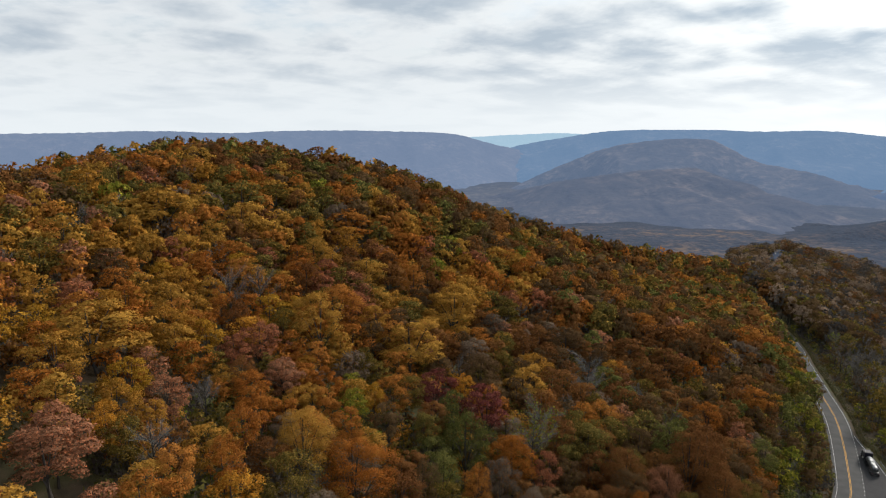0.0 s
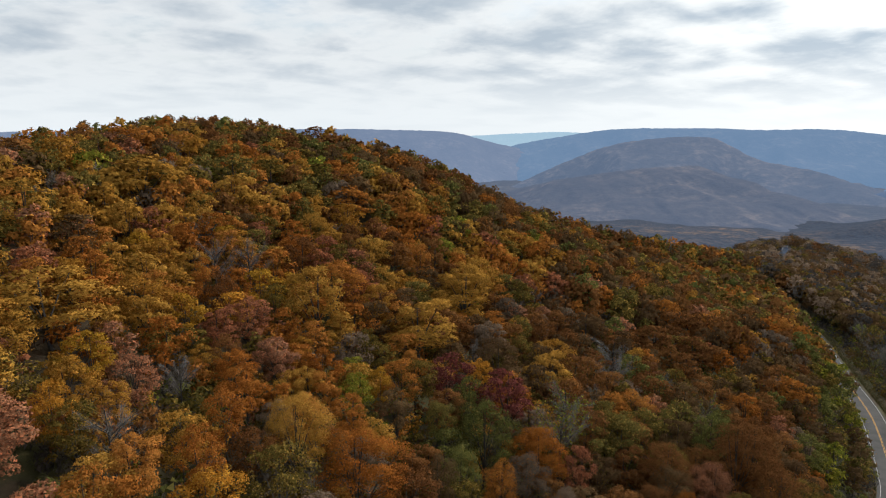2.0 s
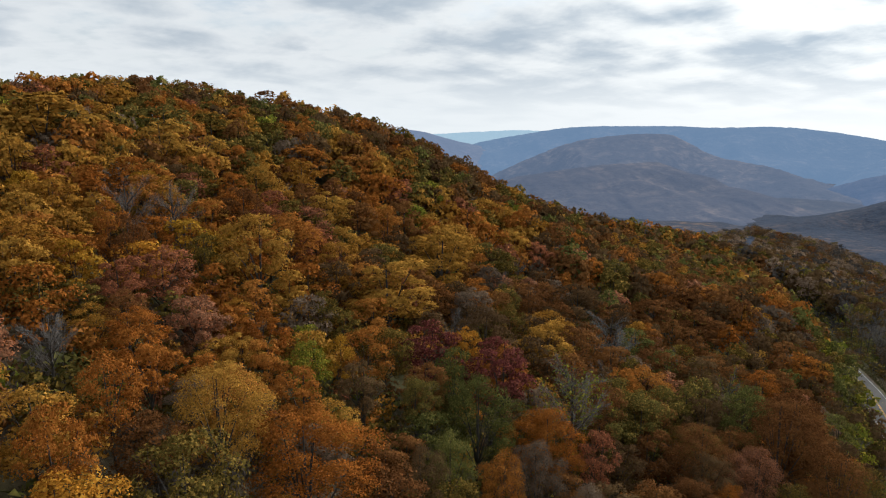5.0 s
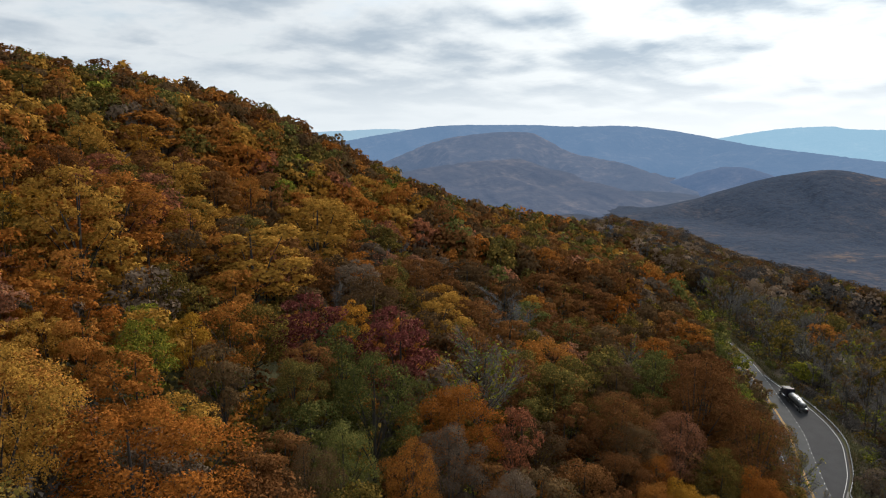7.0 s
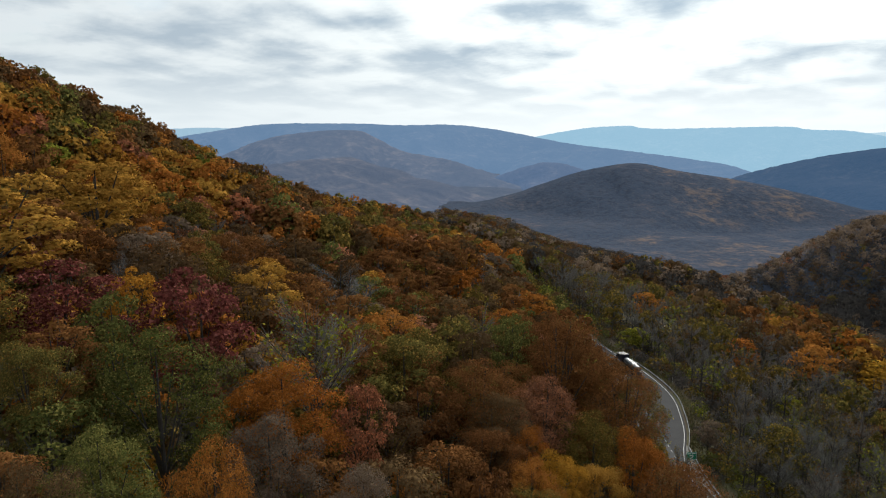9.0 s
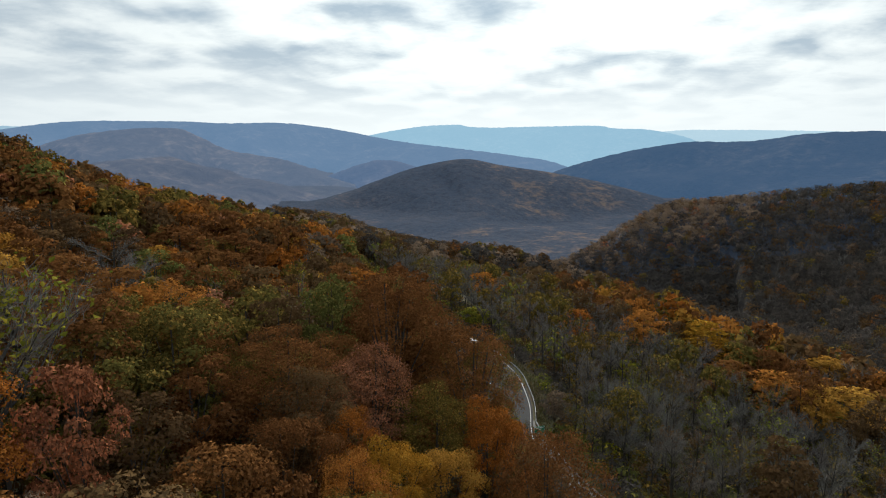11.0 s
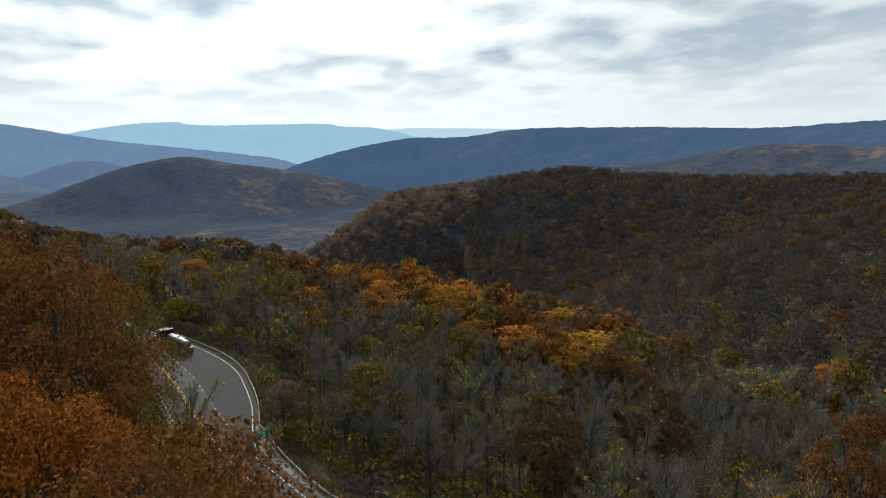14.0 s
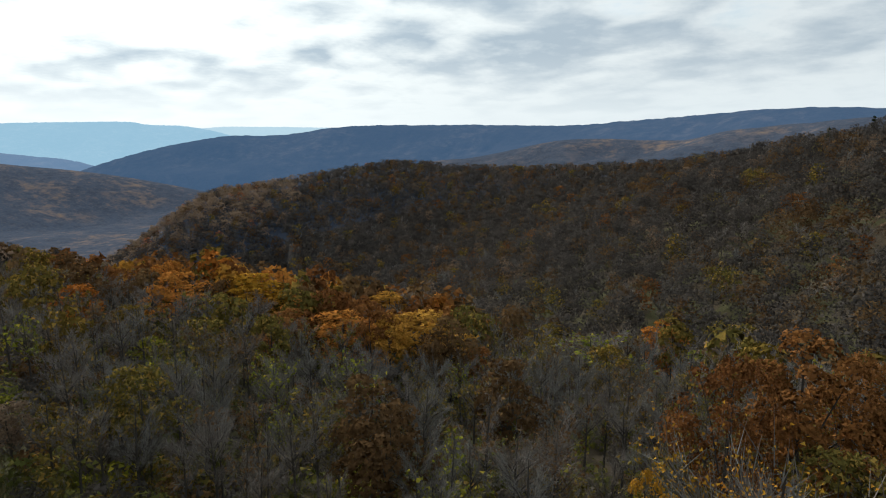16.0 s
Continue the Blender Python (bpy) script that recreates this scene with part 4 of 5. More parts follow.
# ---------------------------------------------------------------- road


def asphalt(name, a, b):
    k = Mat(name)
    big, fine = k.noise(0.25, 5), k.noise(14.0, 3)
    col = k.mix(k.span(big, 0.3, 0.7), a, b)
    col = k.mix(k.span(fine, 0.4, 0.75, 0.0, 0.4), col, (0.08, 0.079, 0.077))
    return k.finish(col, 0.85, normal=k.bump(fine, 0.3, 0.01), spec=0.16)


def paint(name, c):
    k = Mat(name)
    col = k.mix(k.span(k.noise(3.0, 5, 0.7), 0.5, 0.75, 0.0, 0.6), c, (0.16, 0.155, 0.15))
    return k.finish(col, 0.7)


OLD_TAR, NEW_TAR = asphalt("worn_asphalt", (0.062, 0.062, 0.062), (0.085, 0.085, 0.083)), asphalt("dark_asphalt", (0.033, 0.033, 0.035), (0.043, 0.043, 0.045))
WHITE, YELLOW = paint("white_road_paint", (0.52, 0.52, 0.51)), paint("yellow_road_paint", (0.62, 0.32, 0.04))
R_TAN = np.gradient(ROAD[:, :2], axis=0)
R_TAN /= np.linalg.norm(R_TAN, axis=1)[:, None]


def road_at(s, off):
    """The place at s along the road, off metres to the right of the yellow line."""
    x, y = np.interp(s, ROAD_S, ROAD[:, 0]), np.interp(s, ROAD_S, ROAD[:, 1])
    tx, ty = np.interp(s, ROAD_S, R_TAN[:, 0]), np.interp(s, ROAD_S, R_TAN[:, 1])
    return np.stack([x + ty * off, y - tx * off], -1)


def ribbon(name, s0, s1, left, right, z, mat, label="", kind="structure", thick=0.0, parent=None, step=1.5):
    """A strip along the road between two offsets (numbers or functions of s)."""
    s = np.linspace(s0, s1, max(int((s1 - s0) / step), 2))
    f = lambda q: np.broadcast_to(q(s) if callable(q) else q, s.shape)
    a, b = road_at(s, f(left)), road_at(s, f(right))
    n = len(s)
    lift = np.interp(s, ROAD_S, ROAD[:, 2])
    V = np.vstack([np.c_[a, lift + z], np.c_[b, lift + z], np.c_[a, lift + z - thick], np.c_[b, lift + z - thick]])
    i = np.arange(n - 1)
    q = [np.stack([i, n + i, n + i + 1, i + 1], 1)]
    if thick:
        q += [np.stack([2 * n + i, i, i + 1, 2 * n + i + 1], 1), np.stack([n + i, 3 * n + i, 3 * n + i + 1, n + i + 1], 1)]
    ob = new(name, mesh_of(name, V, np.vstack(q), [mat]))
    if parent:
        return child(ob, parent)
    return tagged(ob, label, name.split("_")[0], kind=kind)


END = float(ROAD_S[-1])
road = ribbon("road", 0, END, -4.3, lambda s: np.minimum(right_edge(s), 4.0), 0.06, OLD_TAR, "worn grey two-lane asphalt road along the hillside", thick=0.3)
ribbon("lay_by", LAY_BY[0], LAY_BY[1], 3.7, right_edge, 0.065, NEW_TAR, "dark asphalt lay-by beside the mountain road", thick=0.3, parent=road)
ribbon("white_line", 0, END, -3.53, -3.42, 0.075, WHITE, parent=road)
ribbon("yellow_line", 0, END, -0.22, -0.09, 0.075, YELLOW, parent=road)
ribbon("yellow_line", 0, END, 0.09, 0.22, 0.075, YELLOW, parent=road)
ribbon("white_line", 0, LAY_BY[0], 3.42, 3.53, 0.075, WHITE, parent=road)
ribbon("white_line", LAY_BY[1], END, 3.42, 3.53, 0.075, WHITE, parent=road)
ribbon("white_line", LAY_BY[0], LAY_BY[1], lambda s: right_edge(s) - 0.58, lambda s: right_edge(s) - 0.45, 0.075, WHITE, parent=road)
for q in np.arange(LAY_BY[0] + 1, LAY_BY[1] - 1, 2.4):
    ribbon("dash", q, q + 0.8, 3.42, 3.53, 0.075, WHITE, parent=road, step=0.4)

# ---------------------------------------------------------------- verge, guardrail, sign


def plain(name, color, rough=0.6, metal=0.0, wear=0.35, scale=3.0):
    """Paint, rubber or metal with dirt at two scales."""
    k = Mat(name)
    a, b = k.noise(scale, 5, 0.6), k.noise(scale * 8, 3)
    dirt = tuple(0.5 * c + 0.03 for c in color)
    col = k.mix(k.math("MULTIPLY", k.span(a, 0.45, 0.75), wear), color, dirt)
    return k.finish(col, k.span(b, 0.2, 0.8, max(rough - 0.1, 0.05), min(rough + 0.12, 1.0)), metal, k.bump(b, 0.08, 0.01))


GALV = plain("galvanised_steel", (0.30, 0.31, 0.32), 0.55, 0.8)
POST = plain("dark_timber_post", (0.10, 0.085, 0.07), 0.9)
SIGN_GREEN = plain("green_sign_sheet", (0.006, 0.20, 0.11), 0.4, 0.0, 0.15)
SIGN_WHITE = plain("white_sign_sheet", (0.75, 0.78, 0.76), 0.4, 0.0, 0.15)
GRAVEL = asphalt("gravel_shoulder", (0.17, 0.16, 0.145), (0.26, 0.25, 0.23))
STONE = plain("pale_stone", (0.21, 0.20, 0.18), 0.9, 0.0, 0.5, 1.5)


def box(bm, x0, x1, y0, y1, z0, z1, bevel=0.0):
    m = Matrix.LocRotScale(((x0 + x1) / 2, (y0 + y1) / 2, (z0 + z1) / 2), None, (x1 - x0, y1 - y0, z1 - z0))
    made = bmesh.ops.create_cube(bm, size=1.0, matrix=m)
    if bevel:
        edges = list({e for v in made["verts"] for e in v.link_edges})
        bmesh.ops.bevel(bm, geom=edges, offset=bevel, segments=2, affect="EDGES")
    return bm


def one_box(*a, bevel=0.0):
    return box(bmesh.new(), *a, bevel=bevel)


def barrel(r0, r1, depth, m, segments=20, bm=None):
    bm = bm or bmesh.new()
    bmesh.ops.create_cone(bm, cap_ends=True, segments=segments, radius1=r0, radius2=r1, depth=depth, matrix=m)
    return bm


def rail_off(s):
    a, b = LAY_BY
    return np.maximum(np.interp(s, (a - 40, a - 12, a + 2, a + 12), (5.2, 5.8, 7.2, 7.6)), right_edge(s) + 0.6)


def make_guardrail():
    s0, s1 = along(84, 80), along(139, 190)
    root = tagged(new("guardrail"), "galvanised steel crash barrier on dark posts beside the road", "guardrail")
    s = np.linspace(s0, s1, 150)
    p = road_at(s, rail_off(s))
    tan = np.gradient(p, axis=0)
    tan /= np.linalg.norm(tan, axis=1)[:, None]
    nrm = np.stack([tan[:, 1], -tan[:, 0]], 1)
    prof = [(0.0, 0.42), (-0.08, 0.50), (-0.08, 0.55), (0.0, 0.60), (-0.08, 0.66), (-0.08, 0.71), (0.0, 0.78), (0.02, 0.78), (0.02, 0.42)]
    k = len(prof)
    V = np.vstack([np.c_[p + nrm * o, np.full(len(s), z)] for o, z in prof])
    n = len(s)
    i = np.arange(n - 1)
    Q = np.vstack([np.stack([a * n + i, a * n + i + 1, ((a + 1) % k) * n + i + 1, ((a + 1) % k) * n + i], 1) for a in range(k)])
    child(new("beam", mesh_of("beam", V, Q, [GALV])), root)
    bm = one_box(-0.08, 0.08, -0.1, 0.1, -0.6, 0.76, bevel=0.012)
    post = part("post", bm, POST, root)
    first = True
    for q in np.arange(s0 + 0.5, s1, 1.95):
        (x, y), o = road_at(q, rail_off(q) + 0.14), 0
        i = np.searchsorted(s, q)
        ob = post if first else child(new("post", post.data), root)
        first = False
        ob.matrix_basis = pose(x, y, 0, 0, 0, -math.degrees(math.atan2(*tan[min(i, n - 1)])))


def make_sign():
    x, y = 105.3, 140.6
    root = tagged(new("road_sign"), "green roadside sign with white lettering and arrow", "road sign")
    root.matrix_basis = pose(x, y, 0.0, 0, 0, -22)
    part("panel", one_box(-1.1, 1.1, -0.03, 0.03, 1.7, 3.4, bevel=0.02), SIGN_GREEN, root)
    bm = bmesh.new()
    for a in ((-1.06, 1.06, 3.33, 3.36), (-1.06, 1.06, 1.74, 1.77), (-1.06, -1.03, 1.77, 3.33), (1.03, 1.06, 1.77, 3.33)):
        box(bm, a[0], a[1], -0.036, -0.028, a[2], a[3])
    part("border", bm, SIGN_WHITE, root, "thin white border")
    # two lines of lettering too small to read, and an arrow
    widths = (0.16, 0.13, 0.18, 0.12, 0.16)
    for z, xs, h in ((2.98, -0.86, 0.22), (2.62, -0.42, 0.18)):
        q = xs
        for i in range(8 if h > 0.2 else 4):
            part("letter_bar", one_box(q, q + widths[i % 5], -0.038, -0.028, z, z + h), SIGN_WHITE, root)
            q += widths[i % 5] + (0.14 if i == 3 and h > 0.2 else 0.05)
    bm = bmesh.new()
    arrow = [(-0.35, 1.92), (-0.22, 1.84), (0.12, 2.16), (0.22, 2.04), (0.36, 2.46), (-0.04, 2.34), (0.03, 2.24)]
    f = [[bm.verts.new((a, d, b)) for a, b in arrow] for d in (-0.038, -0.028)]
    bm.faces.new(f[0])
    bm.faces.new(f[1][::-1])
    for i in range(7):
        bm.faces.new((f[0][i], f[1][i], f[1][(i + 1) % 7], f[0][(i + 1) % 7]))
    bmesh.ops.recalc_face_normals(bm, faces=bm.faces)
    part("arrow", bm, SIGN_WHITE, root, "white slanting arrow")
    for px in (-0.7, 0.7):
        part("post", one_box(px - 0.05, px + 0.05, 0.03, 0.11, -0.8, 3.2, bevel=0.01), GALV, root)


def make_marker():
    root = tagged(new("marker_post"), "white reflector post behind the crash barrier", "marker post")
    root.matrix_basis = pose(140.5, 175.0, float(land(np.array([140.5]), np.array([175.0]))[0]))
    part("post", one_box(-0.07, 0.07, -0.03, 0.03, -0.4, 1.3, bevel=0.01), SIGN_WHITE, root)
    part("reflector", one_box(-0.05, 0.05, -0.045, -0.03, 1.0, 1.2, bevel=0.005), YELLOW, root, "amber reflector")


make_guardrail()
make_sign()
make_marker()
ribbon("shoulder", LAY_BY[0] - 22, LAY_BY[0] + 9, lambda s: right_edge(s) - 0.1, lambda s: np.maximum(rail_off(s) - 0.2, right_edge(s)), 0.05, GRAVEL, parent=road)


def make_rubble():
    """Broken pale stones between paving and barrier."""
    rg = np.random.default_rng(4)
    root = tagged(new("rubble"), "broken pale stones on the washed-out shoulder", "stones", kind="stuff")
    bm = bmesh.new()
    for i in range(70):
        q = LAY_BY[0] - 2 + rg.normal(0, 3.0)
        lo, hi = float(right_edge(q)) + 0.3, float(rail_off(q)) - 0.3
        if hi < lo + 0.3:
            continue
        x, y = road_at(q, rg.uniform(lo, hi))
        r = rg.uniform(0.07, 0.3)
        made = bmesh.ops.create_icosphere(bm, subdivisions=1, radius=r, matrix=pose(x, y, 0.05 + r * 0.3, rg.uniform(0, 90), 0, rg.uniform(0, 360)) @ Matrix.Diagonal((1, 0.75, 0.55, 1)))
        for v in made["verts"]:
            v.co += Vector(rg.uniform(-0.2, 0.2, 3) * r)
    m = bpy.data.meshes.new("rubble")
    bm.to_mesh(m)
    bm.free()
    m.materials.append(STONE)
    bpy.data.objects.remove(root)
    tagged(new("rubble", m), "broken pale stones on the washed-out shoulder", "stones", kind="stuff")


make_rubble()

# ---------------------------------------------------------------- parked tanker lorry
CAB_PAINT = plain("midnight_blue_paint", (0.010, 0.010, 0.020), 0.5, 0.0, 0.2)
STEEL = plain("polished_tank_steel", (0.17, 0.175, 0.18), 0.46, 1.0, 0.4, 0.8)
CHROME = plain("chrome", (0.66, 0.67, 0.68), 0.14, 1.0, 0.1)
RUBBER = plain("tyre_rubber", (0.018, 0.018, 0.019), 0.85)
CHASSIS = plain("black_chassis", (0.03, 0.03, 0.032), 0.6)
RED_LAMP = plain("red_lamp_lens", (0.30, 0.012, 0.01), 0.3)
CLEAR_LAMP = plain("clear_lamp_lens", (0.75, 0.75, 0.72), 0.2)
DARK_GLASS = plain("dark_cab_glass", (0.015, 0.018, 0.02), 0.06, 0.0, 0.1)


def make_lorry():
    root = tagged(new("tanker_lorry"), "parked tanker lorry with dark cab and shiny steel tank", "lorry")
    root.matrix_basis = pose(136.2, 187.6, 0.065, 0, 0, -21.0)
    # y runs forward; the front bumper is at +7.1, the rear at -7.1
    cab = part("cab", one_box(-1.15, 1.15, 2.9, 5.15, 1.0, 3.05, bevel=0.14), CAB_PAINT, root)
    part("windscreen", one_box(-1.0, 1.0, 5.13, 5.18, 2.1, 2.85, bevel=0.02), DARK_GLASS, cab, "dark tinted glass")
    for sx in (-1, 1):
        part("side_window", one_box(min(sx * 1.13, sx * 1.17), max(sx * 1.13, sx * 1.17), 4.1, 4.95, 2.1, 2.8, bevel=0.01), DARK_GLASS, cab, "dark tinted glass")
        part("door_handle", one_box(min(sx * 1.15, sx * 1.19), max(sx * 1.15, sx * 1.19), 4.1, 4.35, 1.85, 1.9), CHROME, cab, "chrome handle")
        part("mirror", one_box(min(sx * 1.25, sx * 1.42), max(sx * 1.25, sx * 1.42), 4.98, 5.06, 1.95, 2.65, bevel=0.03), CHROME, root, "chrome wing mirror")
        part("exhaust_stack", barrel(0.09, 0.09, 2.6, pose(sx * 1.05, 2.62, 2.3), 12), CHROME, root, "chrome pipe")
        part("fuel_tank", barrel(0.33, 0.33, 1.5, pose(sx * 0.95, 3.6, 0.72, 90), 16), CHROME, root, "chrome cylinder")
    part("visor", one_box(-1.05, 1.05, 5.1, 5.4, 2.84, 2.96, bevel=0.03), CAB_PAINT, cab)
    part("sleeper", one_box(-1.18, 1.18, 1.75, 2.95, 0.95, 3.45, bevel=0.16), CAB_PAINT, root)
    bm = one_box(-0.85, 0.85, 5.1, 6.95, 0.95, 2.1, bevel=0.18)
    for v in bm.verts:
        if v.co.y > 6:
            v.co.z -= (v.co.z - 0.95) * 0.16
            v.co.x *= 0.93
    part("bonnet", bm, CAB_PAINT, root)
    part("grille", one_box(-0.6, 0.6, 6.9, 6.99, 1.0, 1.8, bevel=0.03), CHROME, root, "chrome grille")
    part("front_bumper", one_box(-1.2, 1.2, 6.85, 7.1, 0.45, 0.85, bevel=0.06), CHROME, root, "chrome bumper")
    for sx in (-1, 1):
        part("headlight", barrel(0.13, 0.13, 0.12, pose(sx * 0.92, 6.88, 1.15, 90), 14), CLEAR_LAMP, root, "round clear lamp")
        bm = one_box(min(sx * 0.78, sx * 1.22), max(sx * 0.78, sx * 1.22), 5.55, 6.85, 1.05, 1.3, bevel=0.1)
        part("front_wing", bm, CAB_PAINT, root)
        bm = one_box(min(sx * 0.72, sx * 1.24), max(sx * 0.72, sx * 1.24), -0.75, 1.55, 1.08, 1.24, bevel=0.07)
        for v in bm.verts:
            if abs(v.co.y - 0.4) > 0.85:
                v.co.z -= 0.32
        part("drive_wing", bm, CHROME, root, "polished wheel arch")
        bm = one_box(min(sx * 0.72, sx * 1.24), max(sx * 0.72, sx * 1.24), -6.95, -4.45, 1.08, 1.22, bevel=0.07)
        for v in bm.verts:
            if abs(v.co.y + 5.7) > 0.95:
                v.co.z -= 0.34
        part("trailer_wing", bm, STEEL, root, "polished wheel arch")
    part("chassis", one_box(-0.42, 0.42, -6.9, 6.6, 0.62, 0.92, bevel=0.03), CHASSIS, root)
    # tank: an oval barrel with domed ends and hoops
    bm = bmesh.new()
    rings = []
    for y, k in ((-6.75, 0.25), (-6.7, 0.62), (-6.5, 0.9), (-6.2, 1.0), (-4.1, 1.0), (-1.9, 1.0), (0.2, 1.0), (1.0, 1.0), (1.3, 0.9), (1.48, 0.62), (1.52, 0.25)):
        rings.append([bm.verts.new((math.cos(a) * 0.98 * k, y, 1.98 + math.sin(a) * 0.78 * k)) for a in np.linspace(0, 2 * math.pi, 28, endpoint=False)])
    for a, b in zip(rings, rings[1:]):
        for i in range(28):
            bm.faces.new((a[i], b[i], b[(i + 1) % 28], a[(i + 1) % 28]))
    bm.faces.new(rings[0])
    bm.faces.new(rings[-1][::-1])
    bmesh.ops.recalc_face_normals(bm, faces=bm.faces)
    for f in bm.faces:
        f.smooth = True
    tank = part("tank", bm, STEEL, root)
    for y in (-5.9, -4.4, -2.9, -1.4, 0.1, 1.0):
        bm = bmesh.new()
        q = [[bm.verts.new((math.cos(a) * (0.98 + e), y + dy, 1.98 + math.sin(a) * (0.78 + e))) for a in np.linspace(0, 2 * math.pi, 28, endpoint=False)] for dy, e in ((-0.05, 0.002), (-0.04, 0.025), (0.04, 0.025), (0.05, 0.002))]
        for a, b in zip(q, q[1:]):
            for i in range(28):
                bm.faces.new((a[i], b[i], b[(i + 1) % 28], a[(i + 1) % 28]))
        part("hoop", bm, CHROME, tank)
    part("manhole", barrel(0.32, 0.30, 0.22, pose(0, -2.6, 2.86), 18), STEEL, tank)
    part("walkway", one_box(-0.5, 0.5, -4.6, -0.8, 2.74, 2.80, bevel=0.01), GALV, tank, "grey steel deck")
    for sx in (-0.5, 0.5):
        bm = one_box(sx - 0.02, sx + 0.02, -4.6, -0.8, 3.04, 3.08)
        for y in (-4.58, -3.3, -2.1, -0.82):
            box(bm, sx - 0.02, sx + 0.02, y - 0.02, y + 0.02, 2.78, 3.06)
        part("handrail", bm, GALV, tank)
    bm = bmesh.new()
    for sx in (-0.24, 0.24):
        box(bm, sx - 0.02, sx + 0.02, -6.86, -6.8, 0.9, 2.9)
    for z in np.arange(1.0, 2.9, 0.3):
        box(bm, -0.24, 0.24, -6.86, -6.81, z, z + 0.03)
    part("ladder", bm, GALV, tank)
    part("rear_cabinet", one_box(-1.0, 1.0, -7.0, -6.3, 0.75, 1.25, bevel=0.05), STEEL, root)
    part("rear_bumper", one_box(-1.2, 1.2, -7.1, -6.95, 0.45, 0.62, bevel=0.03), STEEL, root)
    for sx in (-0.9, 0.9):
        part("tail_light", barrel(0.08, 0.08, 0.06, pose(sx, -7.03, 0.95, 90), 12), RED_LAMP, root, "red lamp")
    # wheels: tyre and rim
    tyre_bm = barrel(0.5, 0.5, 0.28, pose(0, 0, 0, 0, 90, 0), 24)
    bmesh.ops.bevel(tyre_bm, geom=[e for e in tyre_bm.edges if len(e.link_faces) == 2 and any(len(f.verts) > 8 for f in e.link_faces)], offset=0.05, segments=2, affect="EDGES")
    tyre = rim = None
    for y, pairs in ((6.2, (1.03,)), (1.0, (0.86, 1.1)), (-0.25, (0.86, 1.1)), (-5.1, (0.86, 1.1)), (-6.3, (0.86, 1.1))):
        for sx in (-1, 1):
            for q in pairs[-1:]:
                w = child(new("wheel"), root)
                w.matrix_basis = pose(sx * (q - 0.06), y, 0.5)
                if tyre is None:
                    tyre = part("tyre", tyre_bm, RUBBER, w, "black rubber tyre")
                    rb = barrel(0.28, 0.28, 0.30, pose(0, 0, 0, 0, 90, 0), 20)
                    barrel(0.10, 0.08, 0.36, pose(0, 0, 0, 0, 90, 0), 12, rb)
                    rim = part("rim", rb, CHROME, w, "bright metal rim")
                else:
                    tagged(child(new("tyre", tyre.data), w), "black rubber tyre")
                    tagged(child(new("rim", rim.data), w), "bright metal rim")


make_lorry()

# ---------------------------------------------------------------- undergrowth


def bush(seed, twigs, count, R=1.7, H=2.6):
    rg = np.random.default_rng(seed)
    a = rg.uniform(0, 6.283, twigs)
    o = np.stack([np.cos(a), np.sin(a), np.zeros(twigs)], 1) * rg.uniform(0, R * 0.7, (twigs, 1)) + np.array([0, 0, 1.0]) * rg.uniform(0, H * 0.5, (twigs, 1))
    d = np.stack([np.cos(a) * 0.5, np.sin(a) * 0.5, np.ones(twigs)], 1) + rg.normal(0, 0.35, (twigs, 3))
    d /= np.linalg.norm(d, axis=1)[:, None]
    u = np.cross(d, rg.normal(0, 1, (twigs, 3)))
    u /= np.linalg.norm(u, axis=1)[:, None]
    ln = rg.uniform(0.8, 1.7, (twigs, 1))
    P = np.stack([o - u * 0.026, o + u * 0.026, o + d * ln], 1).reshape(-1, 3)
    res = {"twigs": (P, np.arange(twigs)[:, None] * 3 + [0, 1, 2])}
    c = rg.normal(0, 1, (count, 3))
    c /= np.linalg.norm(c, axis=1)[:, None]
    c = c * np.array([R, R, H * 0.5]) * rg.uniform(0.6, 1.05, (count, 1)) + np.array([0, 0, H * 0.5])
    c[:, 2] = np.abs(c[:, 2])
    res["crown"] = leaves(rg, c, c - np.array([0, 0, H * 0.3]), 0.46, False)
    return res


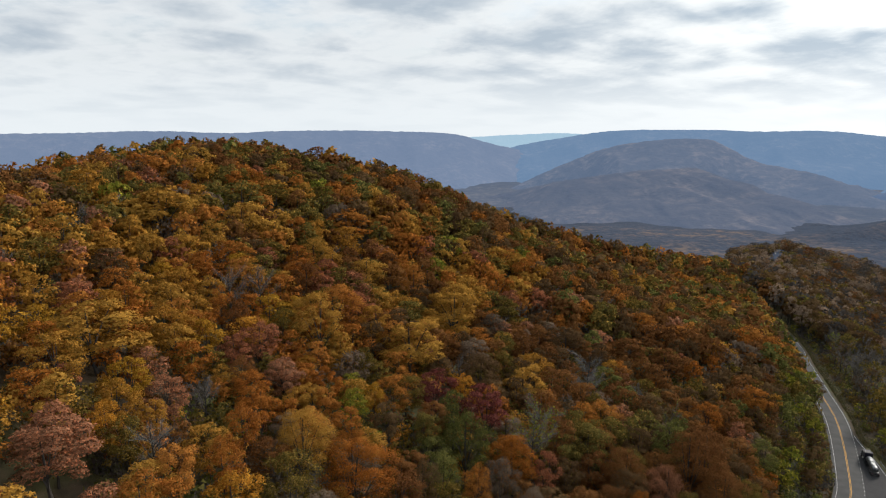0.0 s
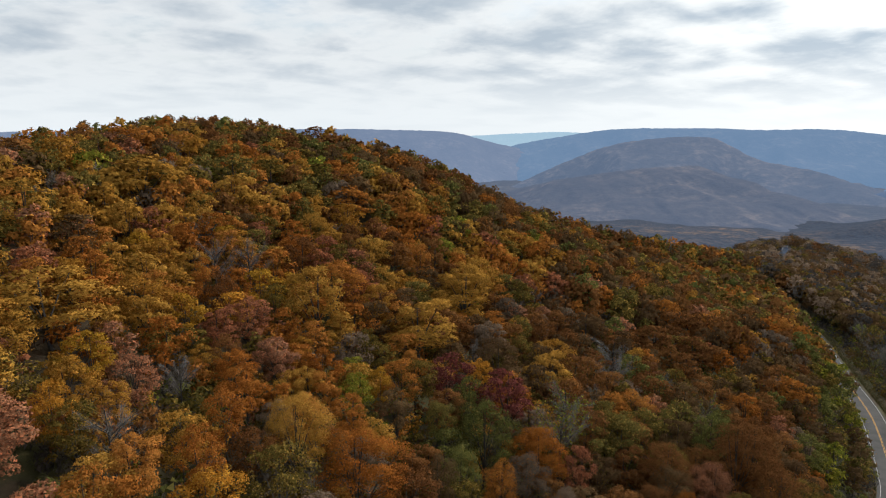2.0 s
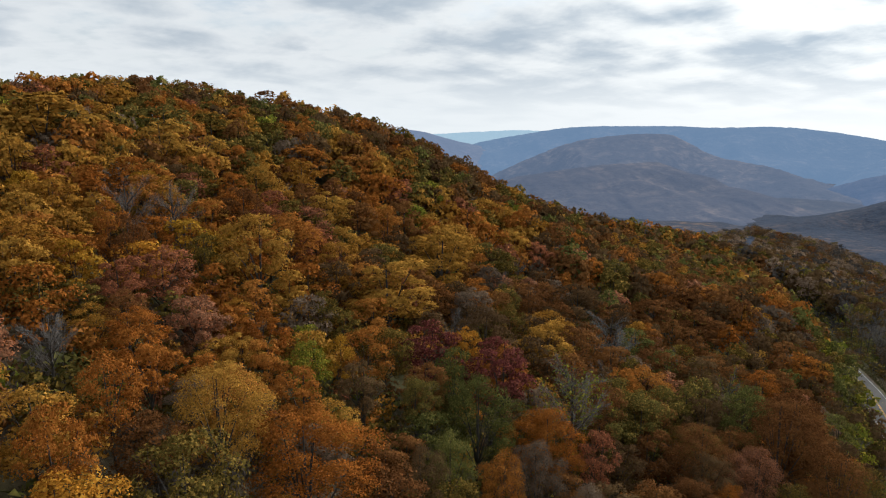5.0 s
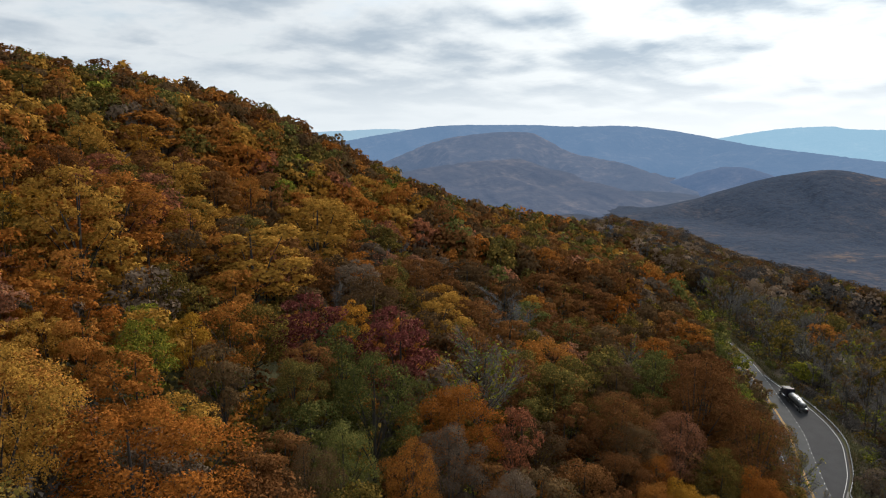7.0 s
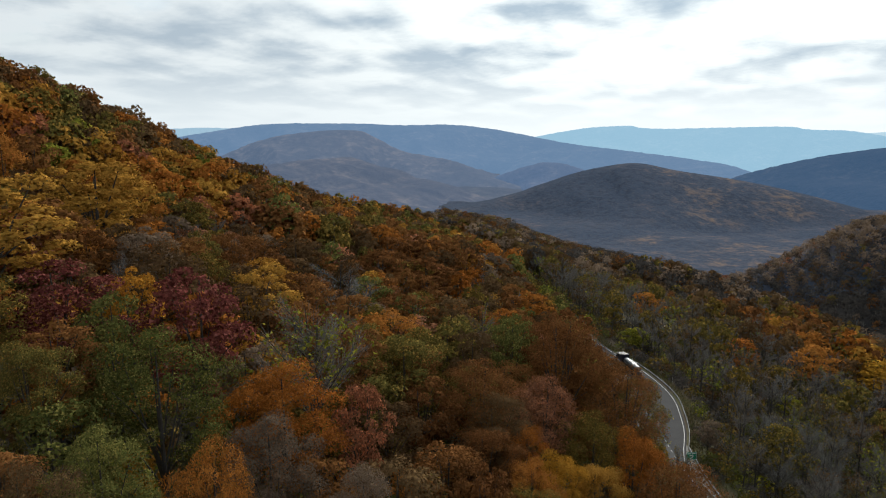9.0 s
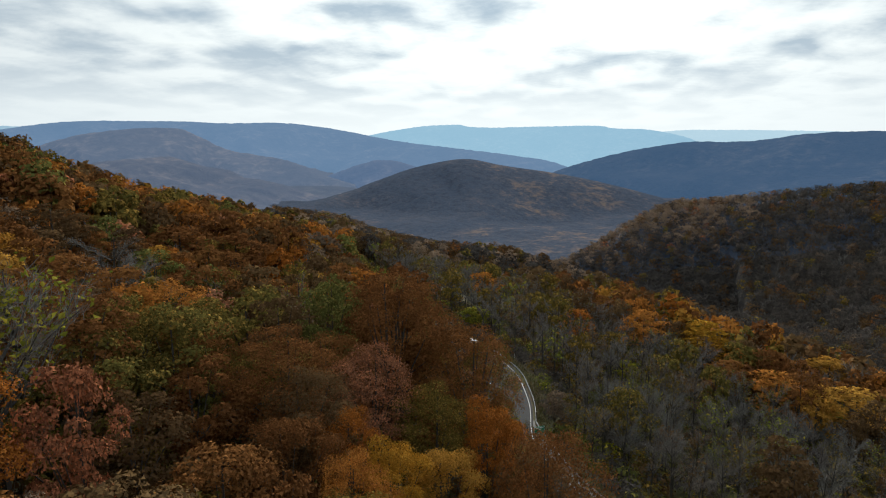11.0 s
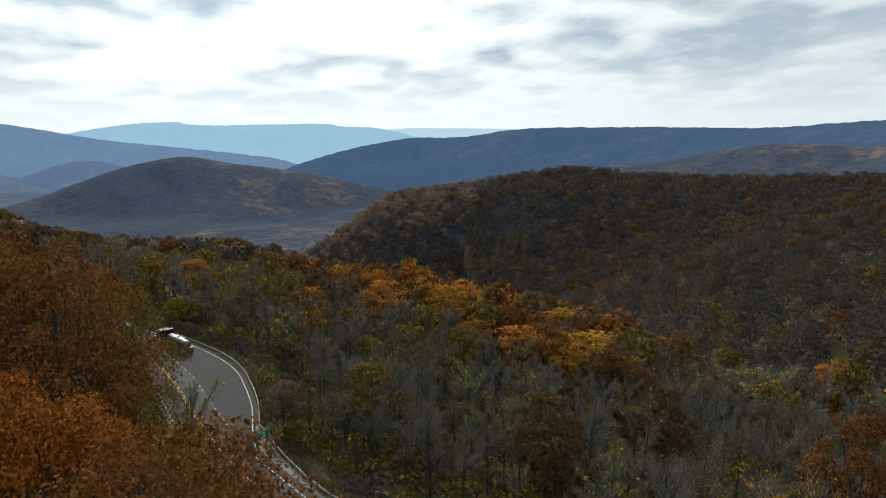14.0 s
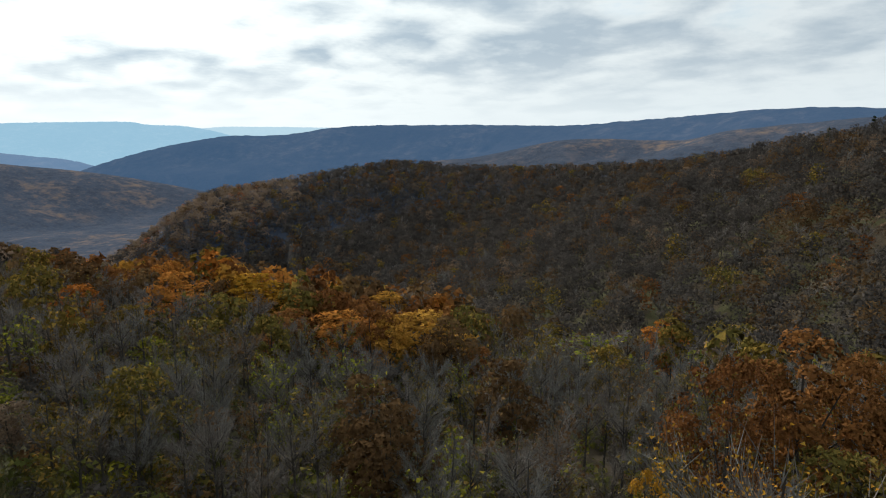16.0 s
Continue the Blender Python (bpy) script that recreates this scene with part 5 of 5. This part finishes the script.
def make_undergrowth():
    for k in range(5):
        _made[("brush", k)] = bush(900 + k, 40, 84, 2.0, 2.9)
    x, y, rg = scatter(60, 300, 0, 420, 3.1, 41)
    d, at = nearest(x, y, ROAD)
    s = np.interp(at, np.arange(len(ROAD)), ROAD_S)
    keep = (d < -(right_edge(s) + 4.0)) & (d > -120) & (y > 70 - 0.75 * (x - 50)) & ((np.hypot(x - 120, y - 120) < 125) | (d > -30) & (y < 330))
    keep &= rg.uniform(0, 1, len(x)) < np.where(d > -40, 1.0, 0.7)
    x2, y2, _ = scatter(-50, 200, 55, 330, 2.9, 43)
    d2, _ = nearest(x2, y2, ROAD)
    keep2 = (d2 > 5.6) & (d2 < np.where(y2 < 230, 34, 14))
    keep2 |= (d2 > 30) & (np.array([near_way(a, b) for a, b in zip(x2, y2)])) & (rg.uniform(0, 1, len(x2)) < 0.6)
    x, y = np.concatenate([x[keep], x2[keep2]]), np.concatenate([y[keep], y2[keep2]])
    z = land(x, y)
    V, T, I, C, o = [], [], [], [], 0
    tones = ("olive", "grey", "olive", "brown", "green", "lime", "grey", "green")
    mats = [TWIG] + [LEAF[t] for t in tones]
    for i in range(len(x)):
        shape = _made[("brush", int(rg.integers(0, 5)))]
        sc, a = rg.uniform(0.6, 1.4), rg.uniform(0, 6.283)
        rot = np.array([[math.cos(a), math.sin(a), 0], [-math.sin(a), math.cos(a), 0], [0, 0, 1]]) * sc
        tone, r = int(rg.choice((0, 1, 3, 4, 6, 7)) if y[i] > 110 and rg.uniform() < 0.6 else rg.integers(0, len(tones))), rg.uniform()
        for piece, (v, t) in shape.items():
            V.append(v @ rot + (x[i], y[i], z[i] - 0.1))
            T.append(t + o)
            o += len(v)
            I.append(np.full(len(t), 0 if piece == "twigs" else 1 + tone))
            C.append(np.full(len(v), r))
    ob = new("undergrowth", mesh_of("undergrowth", np.vstack(V), np.vstack(T), mats, np.concatenate(I), np.concatenate(C)))
    tagged(ob, "grey and olive brush under the roadside trees", "undergrowth", kind="stuff")


def make_grass():
    """Dry verge grass along both edges of the road."""
    rg = np.random.default_rng(6)
    n = 26000
    s = rg.uniform(along(84, 80), along(190, 388), n)
    right = rg.uniform(0, 1, n) < 0.7
    off = np.where(right, np.maximum(right_edge(s) + 0.3, np.where(s < LAY_BY[1] - 8, rail_off(s) + 0.25, 0)) + np.abs(rg.normal(0, 1.6, n)), -4.5 - np.abs(rg.normal(0, 0.8, n)))
    p = road_at(s, off)
    z = land(p[:, 0], p[:, 1])
    c = np.c_[p, z]
    a = rg.uniform(0, 6.283, n)
    w = np.stack([np.cos(a), np.sin(a), 0 * a], 1) * rg.uniform(0.05, 0.12, (n, 1))
    tip = np.stack([rg.normal(0, 0.15, n), rg.normal(0, 0.15, n), rg.uniform(0.25, 0.75, n)], 1)
    P = np.stack([c - w, c + w, c + tip], 1).reshape(-1, 3)
    k = Mat("dry_grass")
    r = k.node("NewGeometry").outputs["Random Per Island"]
    col = k.mix(k.span(k.math("ADD", k.math("MULTIPLY", r, 0.5), k.math("MULTIPLY", k.noise(0.12, 4), 0.5)), 0.3, 0.65), (0.22, 0.165, 0.075), (0.085, 0.095, 0.03))
    mat = k.finish(col, 0.9)
    ob = new("verge_grass", mesh_of("verge_grass", P, np.arange(n)[:, None] * 3 + [0, 1, 2], [mat]))
    tagged(ob, "dry tan and green grass on the road verge", "grass", kind="stuff")


make_undergrowth()
make_grass()
